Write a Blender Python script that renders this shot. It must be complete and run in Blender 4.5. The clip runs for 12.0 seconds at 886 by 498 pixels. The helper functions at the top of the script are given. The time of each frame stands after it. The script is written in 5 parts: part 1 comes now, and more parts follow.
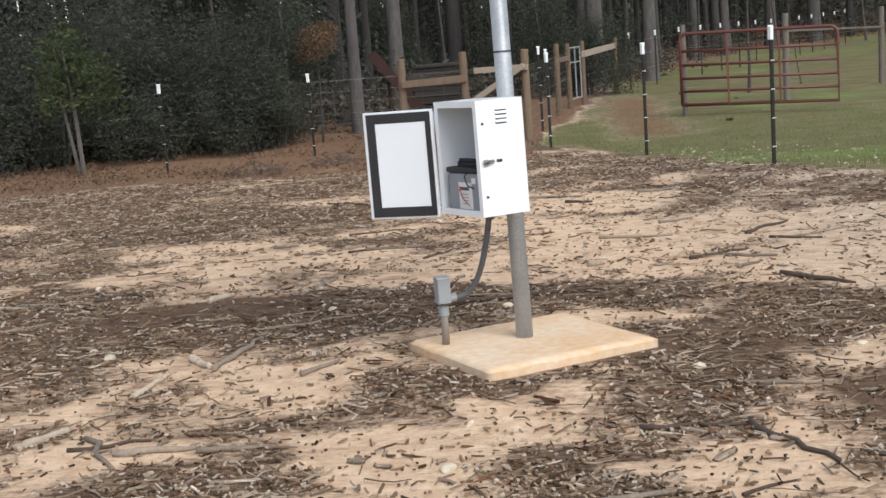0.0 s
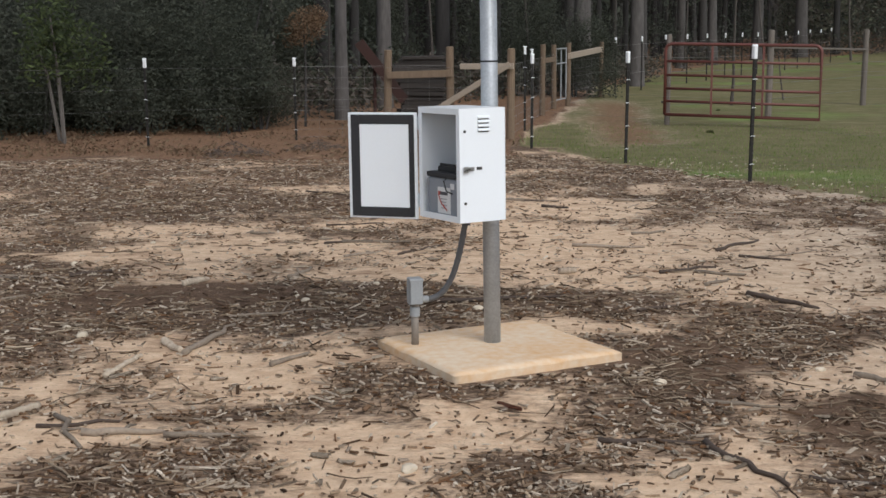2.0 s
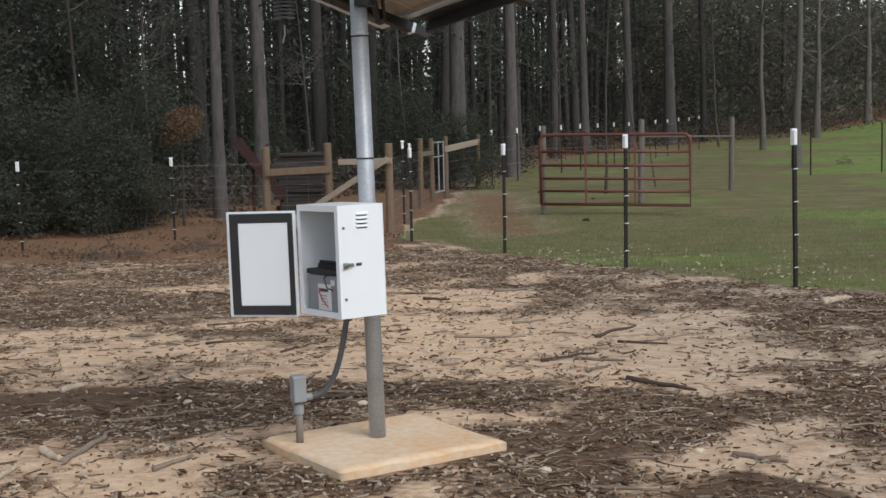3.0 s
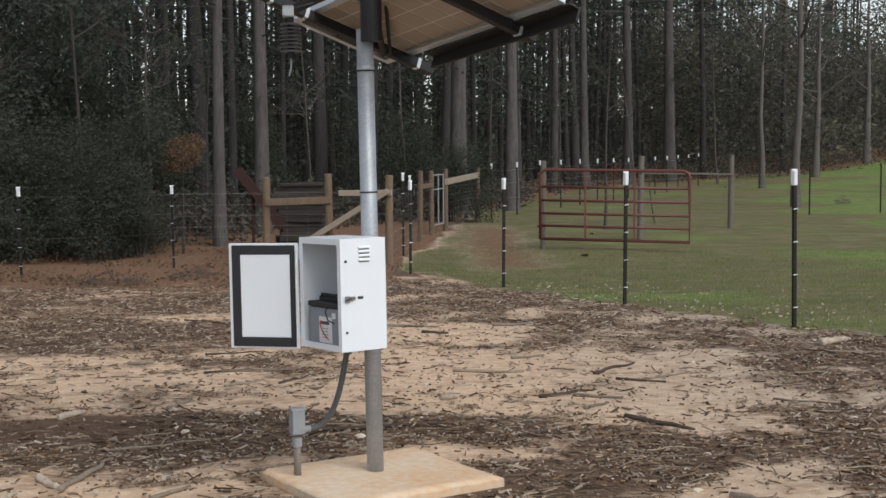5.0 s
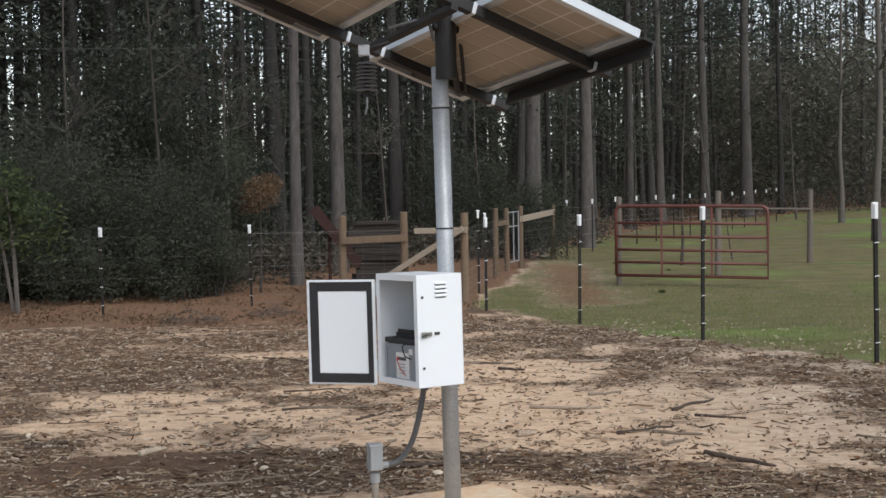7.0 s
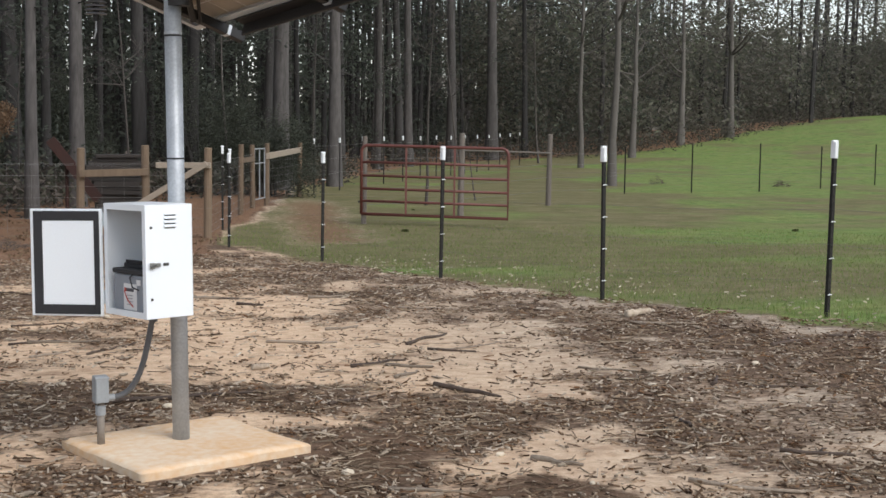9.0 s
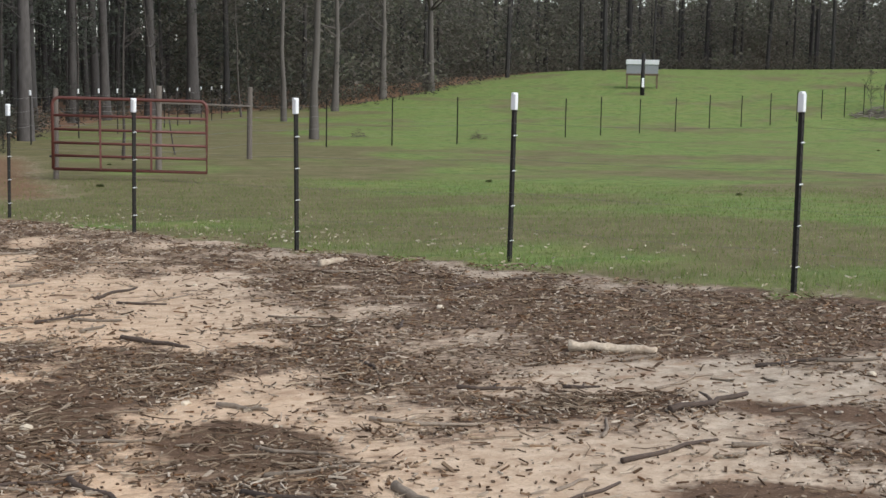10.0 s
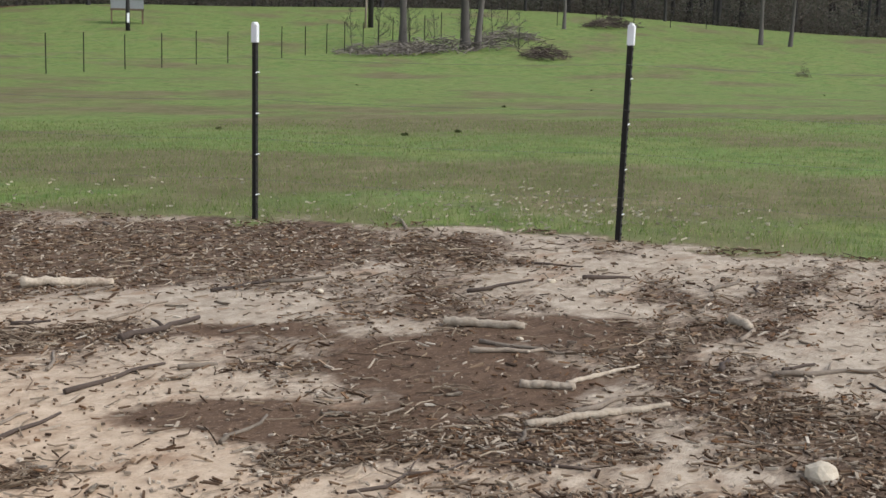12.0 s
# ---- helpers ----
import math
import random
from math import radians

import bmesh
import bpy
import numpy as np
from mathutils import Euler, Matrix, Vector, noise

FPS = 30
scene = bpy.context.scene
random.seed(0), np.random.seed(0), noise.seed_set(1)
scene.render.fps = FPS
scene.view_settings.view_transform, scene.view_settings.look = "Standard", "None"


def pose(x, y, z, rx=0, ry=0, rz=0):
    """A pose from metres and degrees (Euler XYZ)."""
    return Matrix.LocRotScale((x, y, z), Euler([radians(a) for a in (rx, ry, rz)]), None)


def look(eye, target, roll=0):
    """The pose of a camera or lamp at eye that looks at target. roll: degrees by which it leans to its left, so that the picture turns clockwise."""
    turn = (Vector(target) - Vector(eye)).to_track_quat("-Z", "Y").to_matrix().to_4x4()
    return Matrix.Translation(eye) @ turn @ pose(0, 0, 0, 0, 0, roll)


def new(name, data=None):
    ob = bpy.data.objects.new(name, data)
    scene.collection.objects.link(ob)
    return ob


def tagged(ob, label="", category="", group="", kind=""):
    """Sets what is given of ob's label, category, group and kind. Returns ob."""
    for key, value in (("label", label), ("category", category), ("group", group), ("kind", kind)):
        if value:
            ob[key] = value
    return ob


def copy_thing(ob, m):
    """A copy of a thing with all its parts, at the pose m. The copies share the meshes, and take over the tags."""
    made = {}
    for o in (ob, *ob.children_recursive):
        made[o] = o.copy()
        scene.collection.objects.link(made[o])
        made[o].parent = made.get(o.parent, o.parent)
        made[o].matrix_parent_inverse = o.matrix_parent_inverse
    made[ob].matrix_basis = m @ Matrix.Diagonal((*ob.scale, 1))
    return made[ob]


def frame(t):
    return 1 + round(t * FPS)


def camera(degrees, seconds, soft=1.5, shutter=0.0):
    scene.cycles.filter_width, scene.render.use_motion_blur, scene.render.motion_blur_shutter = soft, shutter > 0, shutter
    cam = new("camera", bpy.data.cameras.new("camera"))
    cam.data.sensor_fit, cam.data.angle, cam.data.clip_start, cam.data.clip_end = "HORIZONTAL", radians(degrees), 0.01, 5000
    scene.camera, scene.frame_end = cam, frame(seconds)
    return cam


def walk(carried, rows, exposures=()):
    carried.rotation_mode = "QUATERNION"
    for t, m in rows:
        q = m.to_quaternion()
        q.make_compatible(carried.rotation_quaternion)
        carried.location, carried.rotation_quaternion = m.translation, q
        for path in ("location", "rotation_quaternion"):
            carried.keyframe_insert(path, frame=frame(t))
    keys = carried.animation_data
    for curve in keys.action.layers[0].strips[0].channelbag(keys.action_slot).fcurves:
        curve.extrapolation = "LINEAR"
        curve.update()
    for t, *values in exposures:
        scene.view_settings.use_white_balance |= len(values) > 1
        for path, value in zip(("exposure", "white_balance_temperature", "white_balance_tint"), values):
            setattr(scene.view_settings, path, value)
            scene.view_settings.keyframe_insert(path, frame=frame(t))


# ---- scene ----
EXPOSURES = [(0.0, 0.54), (0.5, 0.40), (1.0, 0.3), (1.5, 0.22), (2.0, 0.14), (2.6, 0.1), (3.2, 0.09), (5.0, 0.1), (6.7, 0.19), (8.3, 0.36), (9.5, 0.43), (10.5, 0.47), (12.0, 0.48)]
cam = camera(36.28, 12.0, soft=1.55)
# seconds, eye, tilt from straight down, lean, heading
PATH = [
    (0.0, -0.032, 0.117, 1.426, 80.92, -4.22, 0.14),
    (0.2, -0.033, 0.103, 1.441, 81.37, -2.94, -1.24),
    (0.5, -0.035, 0.084, 1.457, 80.72, -1.92, -1.55),
    (1.0, -0.042, 0.053, 1.463, 79.59, -1.86, -1.09),
    (1.5, -0.054, 0.023, 1.460, 77.85, -2.14, 0.79),
    (1.7, -0.047, 0.022, 1.474, 77.91, -1.73, 0.98),
    (2.0, -0.035, 0.020, 1.500, 80.43, -0.21, -0.96),
    (2.2, -0.040, 0.003, 1.497, 82.41, 0.32, -3.45),
    (2.5, -0.050, -0.026, 1.492, 83.27, -0.40, -6.21),
    (3.0, -0.027, -0.025, 1.513, 84.30, -1.43, -6.01),
    (3.2, -0.044, -0.025, 1.520, 84.56, -1.88, -7.32),
    (4.8, -0.043, -0.037, 1.527, 85.74, -0.29, -6.54),
    (5.0, -0.046, -0.037, 1.528, 85.65, -0.35, -6.13),
    (5.5, -0.048, -0.024, 1.526, 85.90, -0.95, -5.48),
    (6.0, -0.048, -0.027, 1.535, 87.64, -1.19, -4.36),
    (6.5, -0.049, -0.044, 1.518, 87.42, -1.24, -3.36),
    (6.7, -0.051, -0.048, 1.520, 87.43, -0.98, -2.79),
    (8.3, -0.025, -0.087, 1.504, 85.65, -0.15, -7.80),
    (8.5, -0.009, -0.084, 1.496, 85.48, 0.08, -9.21),
    (9.0, 0.018, -0.103, 1.493, 84.71, 0.72, -13.57),
    (9.5, 0.062, -0.145, 1.488, 83.82, 0.87, -18.76),
    (10.0, 0.092, -0.251, 1.480, 82.96, 1.02, -26.00),
    (10.5, 0.169, -0.312, 1.453, 81.52, 1.32, -32.68),
    (10.7, 0.199, -0.331, 1.439, 81.73, 1.21, -35.39),
    (11.0, 0.217, -0.336, 1.449, 81.54, 1.46, -37.84),
    (11.5, 0.246, -0.372, 1.434, 81.04, 1.34, -42.25),
    (12.0, 0.259, -0.438, 1.440, 80.81, 1.58, -47.22),
]
walk(cam, [(t, pose(x, y, z, tilt, 0, head) @ pose(0, 0, 0, 0, 0, lean)) for t, x, y, z, tilt, lean, head in PATH],
     exposures=EXPOSURES)

# ---- sky, sun, exposure ----
world = bpy.data.worlds.new("overcast_sky")
scene.world = world
world.use_nodes = True
wn, wl = world.node_tree.nodes, world.node_tree.links
sky = wn.new("ShaderNodeTexSky")
sky.sky_type, sky.sun_disc = "NISHITA", False
sky.sun_elevation, sky.sun_rotation = radians(46), radians(150)
sky.air_density, sky.dust_density, sky.ozone_density = 1.0, 1.0, 1.0
pale = wn.new("ShaderNodeHueSaturation")
pale.inputs["Saturation"].default_value = 0.46
wl.new(sky.outputs["Color"], pale.inputs["Color"])
wl.new(pale.outputs["Color"], wn["Background"].inputs["Color"])
wn["Background"].inputs["Strength"].default_value = 0.15
sun_data = bpy.data.lights.new("sun", "SUN")
sun_data.energy, sun_data.angle, sun_data.color = 1.7, radians(40), (1.0, 0.975, 0.94)
sun = new("sun", sun_data)
sun.matrix_world = look((4.5, -8, 9.5), (0, 0, 0))

# ---- materials ----


def mat(name, base, second=None, rough=0.8, metal=0.0, scale=6.0, fine=60.0, bump=0.3, spread=0.0, stretch=(1, 1, 1), mix=0.5, coords="Object"):
    """Two colours mixed by a coarse and a fine noise, with bump; spread: variation from object to object."""
    m = bpy.data.materials.new(name)
    m.use_nodes = True
    n, l = m.node_tree.nodes, m.node_tree.links
    b = n["Principled BSDF"]
    second = second or [c * 0.7 for c in base]
    tc = n.new("ShaderNodeTexCoord")
    mp = n.new("ShaderNodeMapping")
    mp.inputs["Scale"].default_value = stretch
    l.new(tc.outputs[coords], mp.inputs["Vector"])
    big, small = n.new("ShaderNodeTexNoise"), n.new("ShaderNodeTexNoise")
    for t, s in ((big, scale), (small, fine)):
        t.inputs["Scale"].default_value = s
        t.inputs["Detail"].default_value = 5
        l.new(mp.outputs["Vector"], t.inputs["Vector"])
    add = n.new("ShaderNodeMath")
    add.operation = "MULTIPLY_ADD"
    add.inputs[1].default_value = 0.5
    l.new(small.outputs["Fac"], add.inputs[0])
    half = n.new("ShaderNodeMath")
    half.operation = "MULTIPLY"
    half.inputs[1].default_value = 0.5
    l.new(big.outputs["Fac"], half.inputs[0])
    l.new(half.outputs[0], add.inputs[2])
    ramp = n.new("ShaderNodeMapRange")
    ramp.inputs["From Min"].default_value, ramp.inputs["From Max"].default_value = 0.5 - 0.22 + (0.5 - mix) * 0.3, 0.5 + 0.22 + (0.5 - mix) * 0.3
    l.new(add.outputs[0], ramp.inputs["Value"])
    mx = n.new("ShaderNodeMix")
    mx.data_type = "RGBA"
    mx.inputs["A"].default_value, mx.inputs["B"].default_value = (*base, 1), (*second, 1)
    l.new(ramp.outputs["Result"], mx.inputs["Factor"])
    out = mx.outputs["Result"]
    if spread:
        info, hs, mr = n.new("ShaderNodeObjectInfo"), n.new("ShaderNodeHueSaturation"), n.new("ShaderNodeMapRange")
        mr.inputs["To Min"].default_value, mr.inputs["To Max"].default_value = 1 - spread, 1 + spread
        l.new(info.outputs["Random"], mr.inputs["Value"])
        l.new(mr.outputs["Result"], hs.inputs["Value"])
        l.new(out, hs.inputs["Color"])
        out = hs.outputs["Color"]
    l.new(out, b.inputs["Base Color"])
    b.inputs["Roughness"].default_value, b.inputs["Metallic"].default_value = rough, metal
    if bump:
        bp = n.new("ShaderNodeBump")
        bp.inputs["Strength"].default_value, bp.inputs["Distance"].default_value = bump, 0.01
        l.new(small.outputs["Fac"], bp.inputs["Height"])
        l.new(bp.outputs["Normal"], b.inputs["Normal"])
    return m


def island_mat(name, colours, rough=0.85, fine=40.0, translucent=0.0):
    """One colour of a ramp for each loose piece of a mesh, with grain."""
    m = bpy.data.materials.new(name)
    m.use_nodes = True
    n, l = m.node_tree.nodes, m.node_tree.links
    b = n["Principled BSDF"]
    geo, ramp, tc, nz, hs, mr = (n.new("ShaderNode" + k) for k in ("NewGeometry", "ValToRGB", "TexCoord", "TexNoise", "HueSaturation", "MapRange"))
    l.new(geo.outputs["Random Per Island"], ramp.inputs["Fac"])
    e = ramp.color_ramp.elements
    e[0].color, e[1].color = (*colours[0], 1), (*colours[-1], 1)
    for k, c in enumerate(colours[1:-1], 1):
        e.new(k / (len(colours) - 1)).color = (*c, 1)
    nz.inputs["Scale"].default_value = fine
    l.new(tc.outputs["Object"], nz.inputs["Vector"])
    mr.inputs["To Min"].default_value, mr.inputs["To Max"].default_value = 0.6, 1.4
    l.new(nz.outputs["Fac"], mr.inputs["Value"])
    l.new(mr.outputs["Result"], hs.inputs["Value"])
    l.new(ramp.outputs["Color"], hs.inputs["Color"])
    l.new(hs.outputs["Color"], b.inputs["Base Color"])
    b.inputs["Roughness"].default_value = rough
    b.inputs["Specular IOR Level"].default_value = 0.08
    if translucent:
        tl, ms = n.new("ShaderNodeBsdfTranslucent"), n.new("ShaderNodeMixShader")
        l.new(hs.outputs["Color"], tl.inputs["Color"])
        ms.inputs["Fac"].default_value = translucent
        l.new(b.outputs["BSDF"], ms.inputs[1])
        l.new(tl.outputs["BSDF"], ms.inputs[2])
        l.new(ms.outputs["Shader"], n["Material Output"].inputs["Surface"])
    return m


def ground_mat():
    """Sand, wood litter, grass and leaf mould, mixed by the cover that the ground sheet carries."""
    m = bpy.data.materials.new("ground")
    m.use_nodes = True
    n, l = m.node_tree.nodes, m.node_tree.links
    b = n["Principled BSDF"]
    tc = n.new("ShaderNodeTexCoord")
    att = n.new("ShaderNodeAttribute")
    att.attribute_name = "cover"
    sep = n.new("ShaderNodeSeparateColor")
    l.new(att.outputs["Color"], sep.inputs["Color"])

    def noisy(scale, detail=6, rough=0.6, stretch=(1, 1, 1)):
        mp, t = n.new("ShaderNodeMapping"), n.new("ShaderNodeTexNoise")
        mp.inputs["Scale"].default_value = stretch
        l.new(tc.outputs["Object"], mp.inputs["Vector"])
        l.new(mp.outputs["Vector"], t.inputs["Vector"])
        t.inputs["Scale"].default_value, t.inputs["Detail"].default_value, t.inputs["Roughness"].default_value = scale, detail, rough
        return t.outputs["Fac"]

    def blend(fac, a, c):
        x = n.new("ShaderNodeMix")
        x.data_type = "RGBA"
        l.new(fac, x.inputs["Factor"])
        for key, v in (("A", a), ("B", c)):
            if isinstance(v, tuple):
                x.inputs[key].default_value = (*v, 1)
            else:
                l.new(v, x.inputs[key])
        return x.outputs["Result"]

    def ranged(v, lo, hi):
        r = n.new("ShaderNodeMapRange")
        r.inputs["From Min"].default_value, r.inputs["From Max"].default_value = lo, hi
        l.new(v, r.inputs["Value"])
        return r.outputs["Result"]

    def mixed_mask(v, noise_out, amount, lo, hi):
        x = n.new("ShaderNodeMath")
        x.operation = "MULTIPLY_ADD"
        x.inputs[1].default_value = amount
        l.new(noise_out, x.inputs[0])
        l.new(v, x.inputs[2])
        return ranged(x.outputs[0], lo, hi)

    grain, clump, broad = noisy(70, 4), noisy(9, 6, 0.7), noisy(1.3, 5)
    speck = noisy(28, 5, 0.75, (0.45, 1.0, 1.0))
    sand = blend(ranged(clump, 0.35, 0.65), SAND_A, SAND_B)
    xyz = n.new("ShaderNodeSeparateXYZ")
    l.new(tc.outputs["Object"], xyz.inputs[0])
    grey = blend(ranged(clump, 0.35, 0.65), (0.54, 0.455, 0.36), (0.33, 0.262, 0.195))
    sand = blend(ranged(xyz.outputs["X"], 1.2, 4.2), sand, grey)
    damp = noisy(3.4, 8, 0.72, (0.55, 1.15, 1.0))
    sand = blend(ranged(damp, 0.53, 0.70), sand, blend(ranged(speck, 0.35, 0.65), (0.225, 0.130, 0.080), (0.39, 0.262, 0.170)))
    streak = noisy(16, 6, 0.8, (0.35, 1.3, 1.0))
    sand = blend(ranged(streak, 0.585, 0.71), sand, (0.155, 0.102, 0.070))
    sand = blend(ranged(grain, 0.60, 0.76), sand, (0.17, 0.115, 0.078))
    mulch = blend(ranged(speck, 0.35, 0.68), MULCH_A, MULCH_B)
    mulch = blend(ranged(grain, 0.60, 0.74), mulch, (0.27, 0.21, 0.165))
    litter = blend(ranged(speck, 0.38, 0.62), (0.115, 0.064, 0.040), (0.275, 0.165, 0.100))
    green = blend(ranged(clump, 0.36, 0.62), GRASS_A, GRASS_B)
    green = blend(ranged(broad, 0.42, 0.66), green, blend(ranged(speck, 0.35, 0.65), (0.15, 0.185, 0.055), (0.25, 0.27, 0.095)))
    tuft = noisy(3.2, 9, 0.82, (0.7, 0.9, 1.0))
    green = blend(ranged(tuft, 0.47, 0.68), green, (0.060, 0.098, 0.024))
    thatch = noisy(2.1, 8, 0.78, (0.6, 0.9, 1.0))
    green = blend(ranged(thatch, 0.54, 0.70), green, (0.230, 0.222, 0.108))
    # dry grass colours; near the gate they also carry the painted shade of the woods
    dry = blend(ranged(tuft, 0.38, 0.62), (0.150, 0.130, 0.066), blend(ranged(thatch, 0.44, 0.62), (0.110, 0.118, 0.046), (0.250, 0.212, 0.122)))
    patch = noisy(0.22, 5, 0.58, (0.9, 1.2, 1.0))
    grass = blend(mixed_mask(sep.outputs["Red"], patch, 1.1, 0.66, 1.0), green, dry)
    soil = blend(mixed_mask(sep.outputs["Red"], speck, 1.1, 0.80, 1.22), mulch, sand)
    earth = blend(ranged(clump, 0.35, 0.68), (0.095, 0.058, 0.037), (0.17, 0.110, 0.073))
    earth = blend(ranged(speck, 0.52, 0.68), earth, (0.062, 0.038, 0.026))
    earth = blend(ranged(grain, 0.58, 0.70), earth, (0.27, 0.195, 0.14))
    soil = blend(mixed_mask(att.outputs["Alpha"], clump, 0.8, 0.66, 0.98), soil, earth)
    soil = blend(mixed_mask(sep.outputs["Blue"], clump, 0.8, 0.75, 1.05), soil, litter)
    col = blend(mixed_mask(sep.outputs["Green"], clump, 0.8, 0.75, 1.05), soil, grass)
    l.new(col, b.inputs["Base Color"])
    b.inputs["Roughness"].default_value = 0.95
    b.inputs["Specular IOR Level"].default_value = 0.15
    bp = n.new("ShaderNodeBump")
    bp.inputs["Strength"].default_value, bp.inputs["Distance"].default_value = 0.7, 0.025
    l.new(speck, bp.inputs["Height"])
    l.new(bp.outputs["Normal"], b.inputs["Normal"])
    return m


SAND_A, SAND_B = (0.73, 0.55, 0.385), (0.53, 0.36, 0.235)
MULCH_A, MULCH_B = (0.050, 0.032, 0.023), (0.230, 0.155, 0.104)
GRASS_A, GRASS_B = (0.108, 0.178, 0.045), (0.195, 0.268, 0.082)
M_GROUND = ground_mat()
M_CONCRETE = mat("concrete", (0.70, 0.61, 0.485), (0.60, 0.34, 0.145), 0.9, 0, 2.4, 24, 0.35, mix=0.46)
M_GALV = mat("galvanized_steel", (0.50, 0.53, 0.56), (0.30, 0.32, 0.345), 0.5, 0.4, 9, 90, 0.06)
M_WHITE = mat("white_powder_coat", (0.80, 0.845, 0.885), (0.755, 0.79, 0.825), 0.38, 0, 3, 200, 0.02)
M_INSIDE = mat("grey_inner_paint", (0.70, 0.73, 0.76), (0.64, 0.67, 0.70), 0.5, 0, 3, 200, 0.02)
M_GASKET = mat("black_rubber_gasket", (0.018, 0.018, 0.02), (0.03, 0.03, 0.033), 0.8, 0, 8, 100, 0.1)
M_BLACK = mat("black_painted_steel", (0.007, 0.0065, 0.007), (0.012, 0.011, 0.012), 0.6, 0.0, 8, 90, 0.06)
M_CHROME = mat("bright_latch_metal", (0.45, 0.45, 0.44), (0.3, 0.3, 0.3), 0.3, 0.9, 30, 120, 0.03)
M_SCREW = mat("dark_screw", (0.05, 0.05, 0.05), (0.09, 0.085, 0.08), 0.5, 0.6, 30, 120, 0.03)
M_BATT = mat("grey_battery_case", (0.25, 0.27, 0.30), (0.21, 0.23, 0.26), 0.55, 0, 10, 120, 0.05)
M_LABEL = mat("white_label", (0.72, 0.72, 0.72), (0.66, 0.66, 0.66), 0.6, 0, 10, 80, 0.0)
M_RED = mat("red_print", (0.45, 0.06, 0.04), (0.38, 0.05, 0.03), 0.6, 0, 10, 80, 0.0)
M_INK = mat("dark_print", (0.05, 0.05, 0.06), (0.07, 0.07, 0.08), 0.6, 0, 10, 80, 0.0)
M_PVC = mat("grey_pvc", (0.30, 0.32, 0.33), (0.24, 0.25, 0.26), 0.5, 0, 12, 100, 0.05)
M_STUB = mat("mud_stained_pvc", (0.27, 0.24, 0.21), (0.17, 0.145, 0.12), 0.6, 0, 10, 80, 0.1)
M_HOSE = mat("dark_flexible_conduit", (0.07, 0.072, 0.078), (0.11, 0.11, 0.115), 0.5, 0, 20, 100, 0.05)
M_ALU = mat("aluminium_frame", (0.62, 0.66, 0.70), (0.54, 0.57, 0.60), 0.4, 0.35, 10, 120, 0.03)
M_BACK = mat("panel_backsheet", (0.74, 0.72, 0.68), (0.68, 0.65, 0.60), 0.6, 0, 5, 60, 0.02)
M_CELL = mat("solar_cell_underside", (0.47, 0.405, 0.32), (0.41, 0.35, 0.275), 0.55, 0, 4, 50, 0.02, spread=0.06)
M_PANELTOP = mat("dark_panel_glass", (0.02, 0.025, 0.05), (0.015, 0.02, 0.04), 0.08, 0, 10, 50, 0.0)
M_TPOST = mat("dark_green_post_paint", (0.010, 0.012, 0.011), (0.024, 0.017, 0.013), 0.85, 0.0, 20, 90, 0.1, mix=0.4)
M_CAP = mat("white_plastic", (0.78, 0.80, 0.82), (0.70, 0.71, 0.72), 0.5, 0, 20, 90, 0.03)
M_WIRE = mat("fence_wire", (0.26, 0.26, 0.26), (0.17, 0.16, 0.15), 0.5, 0.7, 20, 90, 0.0)
M_POSTWOOD = mat("weathered_treated_timber", (0.195, 0.138, 0.090), (0.110, 0.076, 0.050), 0.85, 0, 6, 60, 0.4, 0.18, (6, 6, 0.6))
M_GREYWOOD = mat("grey_weathered_timber", (0.17, 0.145, 0.125), (0.10, 0.085, 0.072), 0.9, 0, 6, 60, 0.4, 0.15, (6, 6, 0.6))
M_BRACE = mat("pale_sawn_timber", (0.34, 0.285, 0.225), (0.25, 0.20, 0.15), 0.85, 0, 6, 60, 0.3, 0.1)
M_GATE = mat("red_gate_paint", (0.150, 0.044, 0.034), (0.095, 0.034, 0.027), 0.5, 0.1, 8, 70, 0.1)
M_RUST = mat("rusty_red_sheet", (0.040, 0.013, 0.009), (0.024, 0.010, 0.007), 0.85, 0.1, 4, 40, 0.2)
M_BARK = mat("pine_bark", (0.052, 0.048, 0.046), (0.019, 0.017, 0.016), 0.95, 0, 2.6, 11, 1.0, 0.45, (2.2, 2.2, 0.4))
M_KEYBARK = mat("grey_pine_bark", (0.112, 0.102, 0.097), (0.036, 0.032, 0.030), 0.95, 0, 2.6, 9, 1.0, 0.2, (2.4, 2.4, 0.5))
M_PALEBARK = mat("pale_smooth_bark", (0.15, 0.135, 0.122), (0.085, 0.075, 0.066), 0.9, 0, 2.2, 20, 0.5, 0.2, (2, 2, 0.6))
M_TWIGGY = mat("dull_grey_twigs", (0.085, 0.074, 0.066), (0.05, 0.043, 0.038), 0.95, 0, 2.2, 20, 0.3, 0.3)
M_WEED = island_mat("small_weeds", [(0.07, 0.10, 0.032), (0.10, 0.13, 0.045), (0.12, 0.11, 0.055), (0.06, 0.085, 0.03)], 0.85, 3, 0.45)
M_STICK = mat("dry_grey_stick", (0.30, 0.245, 0.19), (0.15, 0.115, 0.085), 0.9, 0, 12, 70, 0.5, 0.35)
M_DARKSTICK = mat("dark_wet_stick", (0.09, 0.062, 0.046), (0.045, 0.032, 0.025), 0.85, 0, 12, 70, 0.5, 0.3)
M_PALELOG = mat("barkless_pale_log", (0.58, 0.495, 0.385), (0.27, 0.205, 0.15), 0.9, 0, 14, 70, 0.7, 0.2)
M_STONE = mat("pale_stone", (0.60, 0.53, 0.42), (0.46, 0.38, 0.28), 0.9, 0, 10, 60, 0.4, 0.15)
